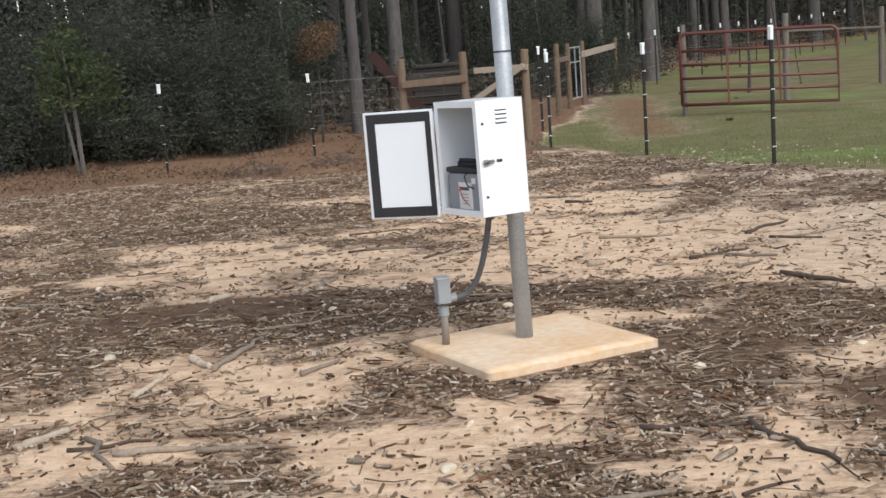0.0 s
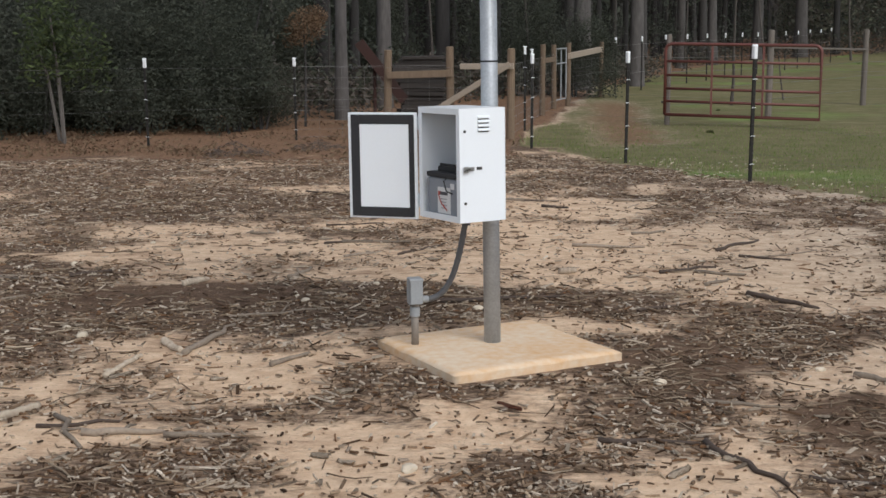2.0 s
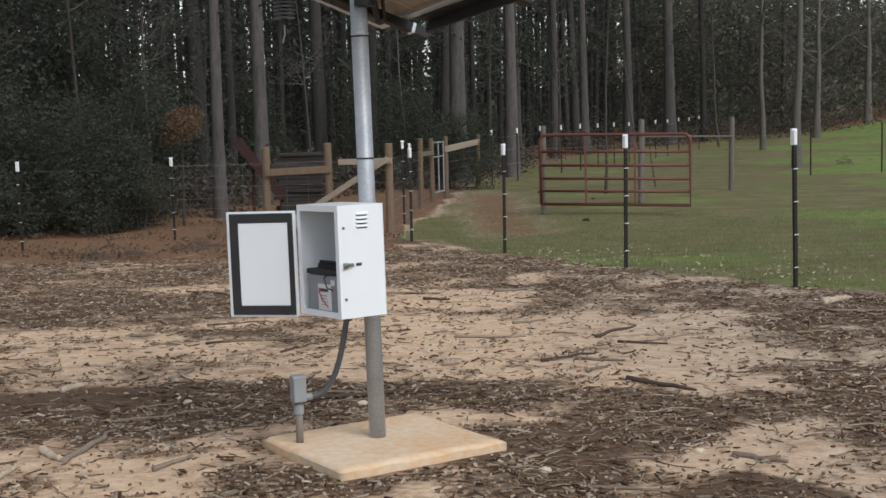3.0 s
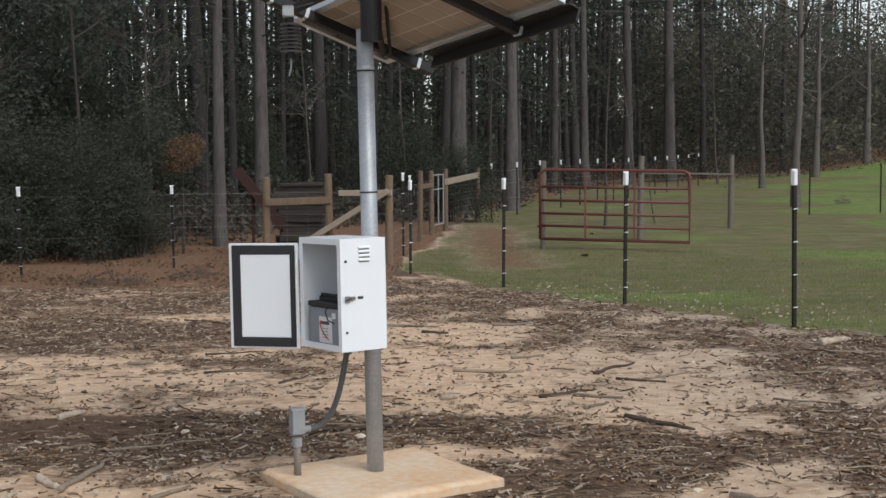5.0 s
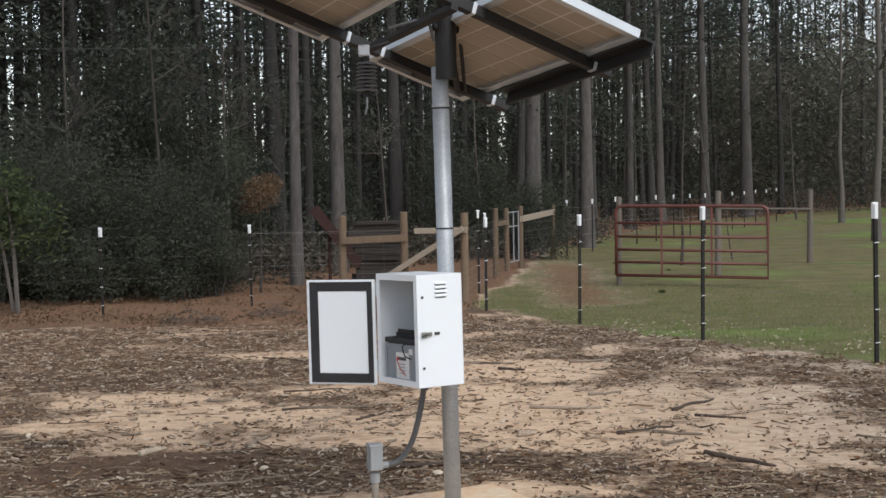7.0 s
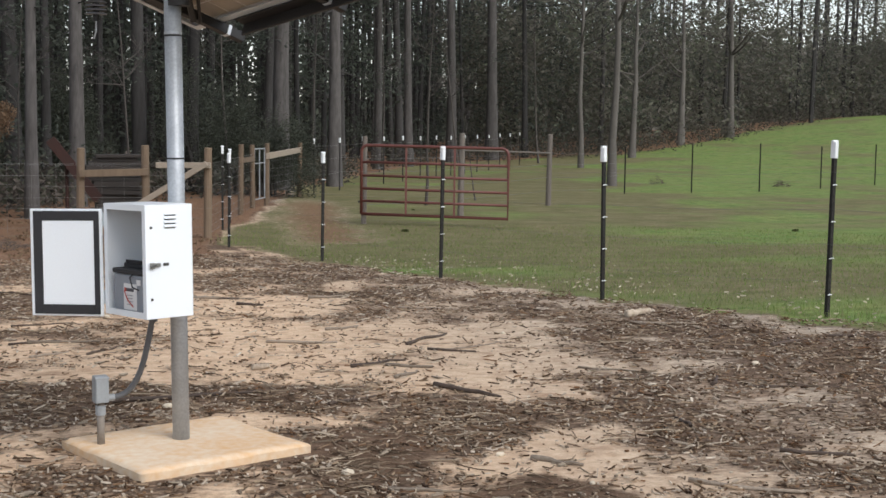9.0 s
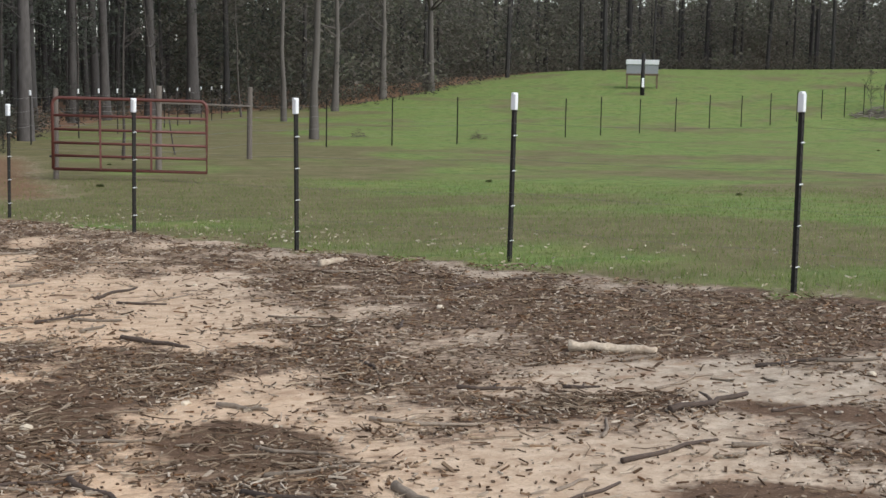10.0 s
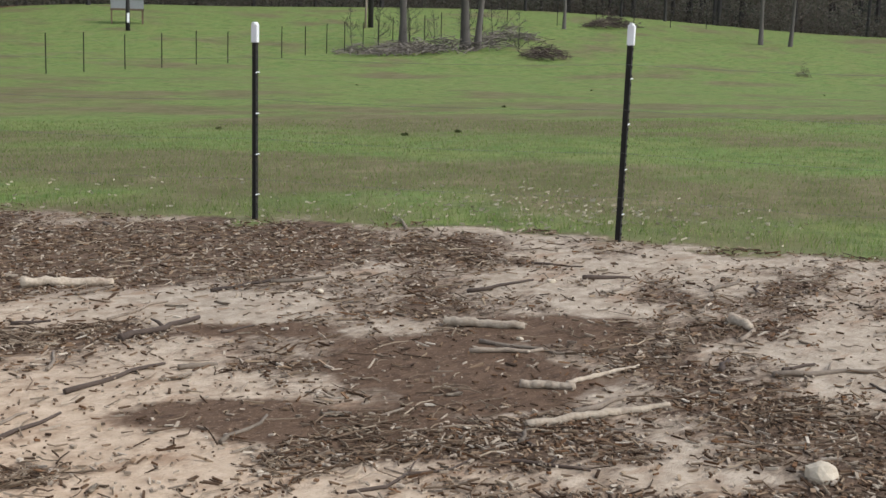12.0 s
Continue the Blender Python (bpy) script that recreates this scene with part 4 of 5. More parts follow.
def bare_tree(x, y, h, r, seed, label, material=None, lean=0.0, levels=3, name="bare_tree", spread=1.0, first=0.35):
    rnd = random.Random(seed)
    e = thing(name, pose(x, y, gz(x, y) - 0.05, 0, lean, rnd.uniform(0, 360)), label, "tree", "bare trees")
    bm = bmesh.new()
    tr = bmesh.new()
    pts, rad = [], []
    off = Vector((0, 0, 0))
    n = 9
    for k in range(n):
        t = k / (n - 1)
        off = off + Vector((rnd.uniform(-1, 1), rnd.uniform(-1, 1), 0)) * 0.005 * h * (t > 0.1)
        pts.append(Vector((0, 0, h * t)) + off)
        rad.append(r * (1.25 if k == 0 else 1) * (1 - 0.86 * t))
    add_tube(tr, pts, rad, 10, False)

    def grow(p, d, length, rr, level):
        q = p
        path, rads = [p], [rr]
        for k in range(4):
            d = (d + Vector((rnd.uniform(-1, 1), rnd.uniform(-1, 1), rnd.uniform(-0.5, 0.9))) * 0.22).normalized()
            q = q + d * length / 4
            path.append(q)
            rads.append(rr * (1 - 0.2 * (k + 1)) + 0.002)
        add_tube(bm, path, rads, 5 if level < 2 else 4, False)
        if level < levels:
            for k in range(rnd.randint(3, 4)):
                i = rnd.randint(1, 4)
                side = Vector((rnd.uniform(-1, 1), rnd.uniform(-1, 1), rnd.uniform(-0.1, 0.8)))
                grow(path[i], (d * 0.7 + side).normalized(), length * rnd.uniform(0.4, 0.65), rr * 0.45, level + 1)

    for k in range(int(14 * (1 - first)) + 4):
        t = rnd.uniform(first, 0.98)
        i = min(n - 2, int(t * (n - 1)))
        p = pts[i].lerp(pts[i + 1], t * (n - 1) - i)
        a = rnd.uniform(0, 6.28)
        grow(p, Vector((math.cos(a), math.sin(a), rnd.uniform(0.1, 0.8))).normalized(), spread * h * 0.30 * (1.15 - t), r * 0.42 * (1.1 - t) + 0.004, 1)
    part("trunk", tr, material or M_PALEBARK, e, smooth=True)
    part("crown", bm, M_TWIGGY, e, "bare grey branches")
    return e


def polar(h, d):
    return d * math.sin(radians(h)), d * math.cos(radians(h))


for h, d, hh, r, sd, ln in ((20.72, 42.2, 12, 0.135, 3, -1), (19.38, 58, 12, 0.12, 5, 1), (12.9, 30.5, 5.0, 0.035, 8, -12), (15.0, 33, 3.0, 0.02, 9, 8),
                            (45.72, 67.9, 10, 0.20, 11, 0), (48.35, 67.1, 10, 0.24, 12, 2), (48.85, 67.4, 9, 0.17, 13, -4), (52.38, 78, 8, 0.10, 14, 0), (60.43, 77.1, 9, 0.13, 15, 3), (61.6, 77.3, 8, 0.12, 16, -3), (66, 80, 9, 0.12, 17, 0), (23.5, 74, 10, 0.2, 18, 0), (25.5, 78, 11, 0.22, 19, 2), (21.5, 66, 10, 0.17, 20, 0), (-6.2, 26.5, 8, 0.04, 51, 3), (-8.8, 27.5, 9, 0.045, 52, -2), (0.6, 30.5, 7, 0.03, 53, 5), (4.6, 35, 8, 0.035, 54, -4), (8.0, 42, 8, 0.04, 55, 2), (11.0, 53, 9, 0.045, 56, 0), (14.2, 60, 8, 0.04, 57, -6), (17.6, 62, 9, 0.05, 58, 4), (-12.5, 27, 8, 0.04, 59, 2), (-3.9, 28.5, 6, 0.025, 60, -7)):
    x, y = polar(h, d)
    bare_tree(x, y, hh, r, sd, "slender bare grey tree with leafless twigs" if r < 0.055 else "bare grey tree on meadow grass", lean=ln, material=M_TWIGGY if r < 0.055 else None, spread=0.6 if r < 0.055 else 1.0)

for (x, y, h, r, m, lab) in ((40.95, 59.85, 2.3, 0.12, M_BARK, "dark wooden pole standing in meadow"), (53.15, 54.45, 9, 0.16, M_BARK, "dark brown wooden utility pole on a hill"), (52.6, 54.3, 2.4, 0.07, M_BRACE, "pale yellowish leaning pole on a hill")):
    e = thing("wooden_pole", pose(x, y, gz(x, y) - 0.1, 0, 2 if m is M_BRACE else 0, 0), lab, "pole")
    part("shaft", tube([(0, 0, 0), (0, 0, h * 0.5), (0, 0, h)], [r, r * 0.9, r * 0.75], 10), m, e, smooth=True)
    if h < 3 and m is M_BARK:
        part("marker", box((0.15, 0.05, 0.5), (-0.05, -0.10, 0.75), bevel=0.02), M_CAP, e, "white marker board")
# ---- leaf and brush masses ----


def leaf_mass(rnd, spots, leaf, count, flat=1.0):
    """Many loose leaf blades spread through ellipsoids (x, y, z, rx, ry, rz), densest near their skins."""
    verts, faces = [], []
    total = sum(s[3] * s[4] + s[4] * s[5] + s[3] * s[5] for s in spots)
    for cx, cy, cz, rx, ry, rz in spots:
        for _ in range(max(3, int(count * (rx * ry + ry * rz + rx * rz) / total))):
            v = Vector((rnd.gauss(0, 1), rnd.gauss(0, 1), rnd.gauss(0, 1))).normalized() * (rnd.random() ** 0.33) * rnd.uniform(0.7, 1.12)
            p = Vector((cx + v.x * rx, cy + v.y * ry, cz + v.z * rz))
            a = Vector((rnd.uniform(-1, 1), rnd.uniform(-1, 1), rnd.uniform(-0.7, 0.7))).normalized()
            b = a.cross(Vector((rnd.uniform(-1, 1), rnd.uniform(-1, 1), rnd.uniform(-1, 1)))).normalized()
            s = leaf * rnd.uniform(0.6, 1.5)
            k = len(verts)
            verts += [p - a * s, p + b * s * 0.42, p + a * s, p - b * s * 0.42 * flat]
            faces.append((k, k + 1, k + 2, k + 3))
    return verts, faces


def shrub(m, seed, wide, high, leaf, count, material, label, stems=5, low=0.18, bark=None):
    rnd = random.Random(seed)
    e = thing("shrub", m, label, "shrub", "shrubs at the wood's edge")
    spots = []
    for k in range(12):
        a, q = rnd.uniform(0, 6.28), rnd.uniform(0, 0.75) * wide
        z = rnd.uniform(low, 0.85) * high
        f = rnd.uniform(0.28, 0.5) * (1.15 - 0.5 * z / high)
        spots.append((math.cos(a) * q, math.sin(a) * q, z, wide * f, wide * f, high * 0.24))
    v, fa = leaf_mass(rnd, spots, leaf, count)
    quick("foliage", v, fa, material, e)
    for k in range(stems):
        s = spots[k]
        part("stem", tube([(s[0] * 0.15, s[1] * 0.15, -0.1), (s[0] * 0.5, s[1] * 0.5, s[2] * 0.6), (s[0], s[1], s[2])], [0.035, 0.025, 0.012], 6), bark or M_BARK, e)
    return e


rnd = random.Random(21)
proto = [shrub(pose(-7.4, 22.5, gz(-7.4, 22.5)), 31, 1.5, 2.9, 0.034, 9000, M_SHRUB, "dense dark evergreen shrub at a wood's edge"),
         shrub(pose(-5.2, 23.6, gz(-5.2, 23.6)), 32, 1.3, 2.3, 0.034, 8000, M_SHRUB, "dense dark evergreen shrub at a wood's edge"),
         shrub(pose(-9.5, 23.0, gz(-9.5, 23.0)), 33, 1.7, 3.8, 0.036, 10000, M_SHRUB, "tall dark evergreen shrub at a wood's edge")]
for k in range(34):
    h = rnd.uniform(-27, -3.5) if k < 24 else rnd.uniform(-3, 9)
    d = rnd.uniform(24, 33) if k < 24 else rnd.uniform(34, 44)
    x, y = polar(h, d)
    if -9.5 < h < 1.0 and d < 32:
        d += 6
        x, y = polar(h, d)
    s = rnd.uniform(0.75, 1.35) * (1.0 if k < 24 else 0.75)
    copy_thing(proto[k % 3], pose(x, y, gz(x, y) - 0.1, 0, 0, rnd.uniform(0, 360)) @ Matrix.Diagonal((s, s, s * rnd.uniform(0.75, 1.15), 1)))
for k in range(22):
    x, y = polar(-21 + 14.2 * k / 21 + rnd.uniform(-0.4, 0.4), rnd.uniform(23.0, 26.0))
    s = rnd.uniform(0.62, 0.9)
    copy_thing(proto[k % 3], pose(x, y, gz(x, y) - 0.1, 0, 0, rnd.uniform(0, 360)) @ Matrix.Diagonal((s, s, s * rnd.uniform(0.75, 1.1), 1)))
x, y = polar(-14.7, 21.6)
shrub(pose(x, y, gz(x, y)), 41, 0.85, 2.45, 0.045, 1900, M_LIGHTSHRUB, "young yellow-green sapling with pale stems at a wood's edge", 3, 0.52, M_PALEBARK)
for h, d, z in ((-4.9, 24.3, 1.25),):
    x, y = polar(h, d)
    e = thing("withered_sapling", pose(x, y, gz(x, y)) @ Matrix.Diagonal((0.82, 0.82, 1, 1)), "small sapling with withered orange-brown leaves", "tree")
    v, fa = leaf_mass(random.Random(6), [(0, 0, 1.75, 0.46, 0.46, 0.36), (0.25, 0.1, 1.9, 0.3, 0.3, 0.26), (-0.27, 0, 1.6, 0.3, 0.3, 0.22)], 0.030, 2600)
    quick("foliage", v, fa, M_BROWNLEAF, e)
    part("trunk", tube([(0, 0, -0.05), (0.03, 0, 1.0), (0, 0, 1.9)], [0.03, 0.024, 0.01], 7), M_BARK, e)

# ---- pine woods ----


def pine(m, seed, h, r, label, needles=260, bark=None):
    """A tapered trunk with dead stubs below and a crown of whorled limbs with needle tufts above."""
    rnd = random.Random(seed)
    e = thing("pine_tree", m, label, "tree", "pine woods")
    tr = bmesh.new()
    pts, rad = [], []
    bx, by = rnd.uniform(-1, 1), rnd.uniform(-1, 1)
    for k in range(14):
        t = k / 13
        wob = Vector((bx * math.sin(t * 3.0) + 0.4 * math.sin(t * 9 + seed), by * math.sin(t * 2.6) + 0.4 * math.cos(t * 8 + seed), 0)) * 0.012 * h
        pts.append(Vector((0, 0, h * t - 0.15)) + wob * t)
        rad.append(r * ((1.35 if k == 0 else 1.06 if k == 1 else 1.0) * (1 - 0.8 * t)))
    add_tube(tr, pts, rad, 10, False)
    for v in tr.verts:
        v.co += Vector((v.co.x, v.co.y, 0)).normalized() * 0.012 * noise.noise(v.co * 3.0) if v.co.z < h * 0.7 else Vector()
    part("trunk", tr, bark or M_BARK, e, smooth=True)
    limbs = bmesh.new()
    verts, faces = [], []

    def spot(t):
        i = min(12, int(t * 13))
        return pts[i].lerp(pts[i + 1], t * 13 - i)

    for k in range(12):
        t = rnd.uniform(0.12, 0.5)
        a = rnd.uniform(0, 6.28)
        d = Vector((math.cos(a), math.sin(a), rnd.uniform(-0.3, 0.35)))
        p = spot(t)
        L = rnd.uniform(0.4, 1.7)
        add_tube(limbs, [p, p + d * L * 0.5, p + d * L + Vector((0, 0, rnd.uniform(-0.3, 0.2)))], [0.022, 0.014, 0.005], 4, False)
    for k in range(26):
        t = 0.40 + 0.58 * (k / 25) ** 0.9
        a = k * 2.4 + rnd.uniform(-0.4, 0.4)
        L = h * 0.17 * (1.08 - t) * 1.6 * rnd.uniform(0.6, 1.1)
        d = Vector((math.cos(a), math.sin(a), rnd.uniform(0.0, 0.35)))
        p = spot(t)
        tip = p + d * L
        add_tube(limbs, [p, p + d * L * 0.5 + Vector((0, 0, -0.05 * L)), tip], [0.04, 0.025, 0.01], 4, False)
        for _ in range(needles // 26):
            q = p.lerp(tip, rnd.uniform(0.3, 1.08)) + Vector((rnd.gauss(0, 1), rnd.gauss(0, 1), rnd.gauss(0, 0.6))) * 0.16 * L
            for _ in range(4):
                n1 = Vector((rnd.uniform(-1, 1), rnd.uniform(-1, 1), rnd.uniform(-0.6, 0.9))).normalized()
                n2 = n1.orthogonal().normalized()
                s = rnd.uniform(0.16, 0.34)
                i = len(verts)
                verts += [q - n2 * 0.055, q + n2 * 0.055, q + n1 * s]
                faces.append((i, i + 1, i + 2))
    limbs.verts.index_update()
    base = len(verts)
    count = len(faces)
    verts += [v.co.copy() for v in limbs.verts]
    faces += [tuple(base + v.index for v in f.verts) for f in limbs.faces]
    limbs.free()
    crown = quick("crown", verts, faces, M_NEEDLES, e)
    crown.data.materials.append(M_BARK)
    for f in crown.data.polygons[count:]:
        f.material_index = 1
    return e


def wood_edge(h):
    """The distance of the first pines at a heading in degrees."""
    return 27 + 6 * step(-6, 2, h) + 8 * step(3, 9, h) + 24 * step(7.5, 14.5, h) + 26 * step(20, 33, h)


LAB = "tall pine with dark furrowed bark and high crown"
KEY = [(-3.35, 26.0, 0.115), (-1.55, 29.5, 0.16), (6.75, 37.0, 0.24), (9.0, 39.0, 0.19), (15.6, 66, 0.31), (13.9, 64, 0.25), (12.1, 58, 0.20), (10.8, 54, 0.17)]
rnd = random.Random(77)
placed = []
for k, (h, d, r) in enumerate(KEY):
    x, y = polar(h, d)
    placed.append((x, y))
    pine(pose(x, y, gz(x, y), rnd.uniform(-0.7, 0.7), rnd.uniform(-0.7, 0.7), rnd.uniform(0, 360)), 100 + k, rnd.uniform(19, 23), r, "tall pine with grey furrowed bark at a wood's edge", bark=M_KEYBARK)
protos = []
for k, (h, d, r) in enumerate(((-7.0, 34.0, 0.10), (3.1, 40, 0.12), (1.9, 37.5, 0.13), (17.0, 68, 0.16), (-12, 36, 0.15))):
    x, y = polar(h, d)
    placed.append((x, y))
    protos.append((pine(pose(x, y, gz(x, y), rnd.uniform(-1, 1), rnd.uniform(-1, 1), rnd.uniform(0, 360)), 130 + k, rnd.uniform(19, 23), r, LAB), r))


def add_pine(h, d, r):
    x, y = polar(h, d)
    if any((x - a) ** 2 + (y - b) ** 2 < 1.3 for a, b in placed):
        return
    placed.append((x, y))
    ob, r0 = protos[rnd.randrange(5)]
    s = r / r0
    copy_thing(ob, pose(x, y, gz(x, y), rnd.uniform(-1.6, 1.6), rnd.uniform(-1.6, 1.6), rnd.uniform(0, 360)) @ Matrix.Diagonal((s, s, rnd.uniform(0.85, 1.12), 1)))


n = 0
while n < 270:
    h = rnd.uniform(-32, 24)
    n += 1
    if h > 16 and n % 3:
        continue
    lo = wood_edge(h)
    d = math.sqrt(rnd.uniform((lo + (7 if h < -4 else 2)) ** 2, (lo + 42) ** 2))
    add_pine(h, d, rnd.choice((0.08, 0.10, 0.12, 0.14, 0.16, 0.19)))


def far_woods():
    """The deeper wood and the wood behind the hill, trunks and foliage, which nobody could count."""
    rnd = random.Random(5)
    bm = bmesh.new()
    spots = []
    for k in range(900):
        h = rnd.uniform(-36, 78)
        if h > 24 and k % 5 > 1:
            continue
        lo = wood_edge(h) + (34 if h < 24 else 0)
        d = rnd.uniform(lo, lo + 42)
        x, y = polar(h, d)
        z = gz(x, y)
        r, hh = rnd.uniform(0.08, 0.2), rnd.uniform(13, 21)
        lx, ly = rnd.uniform(-0.5, 0.5), rnd.uniform(-0.5, 0.5)
        add_tube(bm, [(x, y, z - 0.2), (x + lx * 0.4, y + ly * 0.4, z + hh * 0.5), (x + lx, y + ly, z + hh)], [r, r * 0.75, r * 0.2], 6, False)
        if rnd.random() < (0.75 if h < 15 else 0.3):
            spots.append((x + lx, y + ly, z + hh * rnd.uniform(0.62, 0.9), 2.0, 2.0, hh * 0.18))
        if rnd.random() < 0.5:
            spots.append((x, y, z + rnd.uniform(0.5, 2.5), 1.6, 1.6, rnd.uniform(0.8, 2.0)))
        if rnd.random() < 0.35 and h < 26:
            spots.append((x, y, z + rnd.uniform(3, 8), 1.8, 1.8, 1.8))
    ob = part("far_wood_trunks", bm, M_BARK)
    tagged(ob, "deep pine woods of many dark trunks", "woods", kind="stuff")
    for k in range(950):
        h = rnd.uniform(-33, 24)
        lo = wood_edge(h)
        x, y = polar(h, rnd.uniform(lo + 3, lo + 40))
        q = rnd.uniform(0.9, 1.9)
        spots.append((x, y, gz(x, y) + rnd.uniform(0.4, 13), q, q, q * rnd.uniform(0.5, 1.0)))
    for k in range(420):
        h = rnd.uniform(-36, 78)
        x, y = polar(h, wood_edge(h) + rnd.uniform(26, 46) + (16 if h < 24 else 0))
        spots.append((x, y, gz(x, y) + rnd.uniform(0.5, 13), 2.2, 2.2, rnd.uniform(1, 2.4)))
    for k in range(520):
        h = rnd.uniform(-33, 22)
        lo = wood_edge(h)
        x, y = polar(h, rnd.uniform(lo + 8, lo + 44))
        q = rnd.uniform(1.2, 2.2)
        spots.append((x, y, gz(x, y) + rnd.uniform(4, 17), q, q, q * rnd.uniform(0.5, 1.0)))
    v, f = leaf_mass(rnd, spots, 0.115, 300000)
    ob = quick("far_wood_foliage", v, f, M_NEEDLES)
    tagged(ob, "dark needle foliage of deep pine woods", "foliage", kind="stuff")
    spots = []
    for k in range(1100):
        h = rnd.uniform(14, 80)
        x, y = polar(h, wood_edge(h) + rnd.uniform(3, 40))
        q = rnd.uniform(1.2, 2.6)
        spots.append((x, y, gz(x, y) + 0.4 + (7.5 if h < 30 else 10) * rnd.random() ** 1.3, q, q, q * rnd.uniform(0.6, 1.1)))
    v, f = leaf_mass(rnd, spots, 0.145, 240000)
    ob = quick("hill_wood_foliage", v, f, M_FARLEAF)
    tagged(ob, "brownish winter foliage of a wood behind a hill", "foliage", kind="stuff")
    # thin evergreen undergrowth between the first trunks
    spots = []
    for k in range(330):
        h = rnd.uniform(-33, 22)
        x, y = polar(h, wood_edge(h) + rnd.uniform(-1.0, 16))
        q = rnd.uniform(0.6, 1.5)
        spots.append((x, y, gz(x, y) + 0.4 + 9.5 * rnd.random() ** 1.3, q * 1.2, q * 1.2, q * rnd.uniform(0.4, 0.9)))
    v, f = leaf_mass(rnd, spots, 0.055, 90000)
    ob = quick("wood_undergrowth", v, f, M_NEEDLES)
    tagged(ob, "thin dull evergreen undergrowth between pine trunks", "undergrowth", kind="stuff")
    # the farthest belt of trees, closing the view between the trunks
    spots = []
    for k in range(1500):
        h = rnd.uniform(-38, 82) if k < 900 else rnd.uniform(16, 80)
        x, y = polar(h, wood_edge(h) + rnd.uniform(44, 60) + (10 if h < 24 else 0))
        q = rnd.uniform(1.6, 3.2)
        spots.append((x, y, gz(x, y) + (8 if h > 16 else 11) * rnd.random() ** 1.5, q, q, q * rnd.uniform(0.5, 1.0)))
    v, f = leaf_mass(rnd, spots, 0.26, 100000)
    ob = quick("far_tree_belt", v, f, M_FARLEAF)
    tagged(ob, "dull grey-green belt of trees deep in the woods", "trees", kind="stuff")
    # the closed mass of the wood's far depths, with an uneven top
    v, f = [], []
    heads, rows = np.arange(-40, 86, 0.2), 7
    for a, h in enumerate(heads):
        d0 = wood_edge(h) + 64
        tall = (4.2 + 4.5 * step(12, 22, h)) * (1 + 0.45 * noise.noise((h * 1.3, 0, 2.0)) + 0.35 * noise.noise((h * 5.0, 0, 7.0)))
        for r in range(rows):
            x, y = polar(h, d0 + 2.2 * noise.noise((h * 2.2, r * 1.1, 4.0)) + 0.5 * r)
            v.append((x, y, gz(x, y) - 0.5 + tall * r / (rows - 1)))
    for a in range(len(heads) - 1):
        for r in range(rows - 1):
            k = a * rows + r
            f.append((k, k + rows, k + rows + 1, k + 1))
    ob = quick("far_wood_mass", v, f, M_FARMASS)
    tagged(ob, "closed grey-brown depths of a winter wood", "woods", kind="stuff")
    # the low brush along the foot of the wood
    spots = []
    for k in range(460):
        h = rnd.uniform(-32, 76)
        x, y = polar(h, wood_edge(h) + rnd.uniform(-1.5, 5) + 3 * step(14, 20, h))
        spots.append((x, y, gz(x, y) + 0.35, rnd.uniform(0.6, 1.6), rnd.uniform(0.6, 1.2), rnd.uniform(0.35, 0.95)))
    v, f = leaf_mass(rnd, spots, 0.065, 60000)
    ob = quick("edge_brush", v, f, M_EDGE)
    tagged(ob, "brown leafless brush along the foot of a wood", "brush", kind="stuff")


far_woods()
e = thing("overhead_cable", Matrix(), "thin dark overhead cable strung before the woods", "cable")
part("strand", tube([(-22 + 4 * k, 20 + 0.02 * k, 3.72 - 0.028 * k + 0.0012 * (k - 6) ** 2) for k in range(13)], 0.0042, 5), M_SCREW, e)


def brush_pile(x, y, wide, high, seed, label, count=110):
    rnd = random.Random(seed)
    bm = bmesh.new()
    for _ in range(count):
        a, q = rnd.uniform(0, 6.28), wide * rnd.random() ** 0.6
        p = Vector((math.cos(a) * q, math.sin(a) * q * 0.6, high * rnd.random() * (1 - q / wide)))
        d = Vector((rnd.uniform(-1, 1), rnd.uniform(-1, 1), rnd.uniform(-0.25, 0.35))).normalized()
        L = rnd.uniform(0.3, 1.2) * wide * 0.5
        add_tube(bm, [p - d * L * 0.5, p + Vector((0, 0, 0.03)), p + d * L * 0.5], [0.009 * wide, 0.008 * wide, 0.004 * wide], 4, False)
    e = thing("brush_pile", pose(x, y, gz(x, y), 0, 0, rnd.uniform(0, 60)), label, "brush pile")
    part("brushwood", bm, M_BRUSH if "grey" in label else M_DARKBRUSH, e)


for k, (h, d, wide, high) in enumerate(((43.8, 64.2, 1.9, 0.5), (45.3, 64.8, 2.0, 0.7), (46.4, 65.4, 2.2, 0.8), (47.6, 66.4, 2.3, 0.9), (49.3, 68.5, 2.2, 0.9), (50.2, 72.0, 2.4, 1.0))):
    brush_pile(*polar(h, d), wide, high, 61 + k, "low grey pile of brush on meadow grass", 170)
brush_pile(*polar(51.72, 64.8), 1.9, 0.95, 1, "low dark pile of brush on meadow grass", 300)
for k in range(9):
    bare_tree(*polar(43.6 + 0.8 * k + 0.3 * (k % 3), 66.5 + 0.7 * (k * 5 % 4)), 2.0 + 0.5 * (k % 4), 0.02, 71 + k, "slender bare grey sapling among brush piles", material=M_TWIGGY, lean=(-1) ** k * 4, spread=1.2, first=0.1)
brush_pile(*polar(54.3, 81.0), 2.4, 1.0, 2, "low dark pile of brush on meadow grass", 260)
brush_pile(*polar(62.3, 60.7), 0.5, 0.9, 3, "small dark upright brush clump in meadow grass", 160)
brush_pile(*polar(22.55, 44.2), 0.45, 0.35, 6, "small dark brush clump in meadow grass", 90)
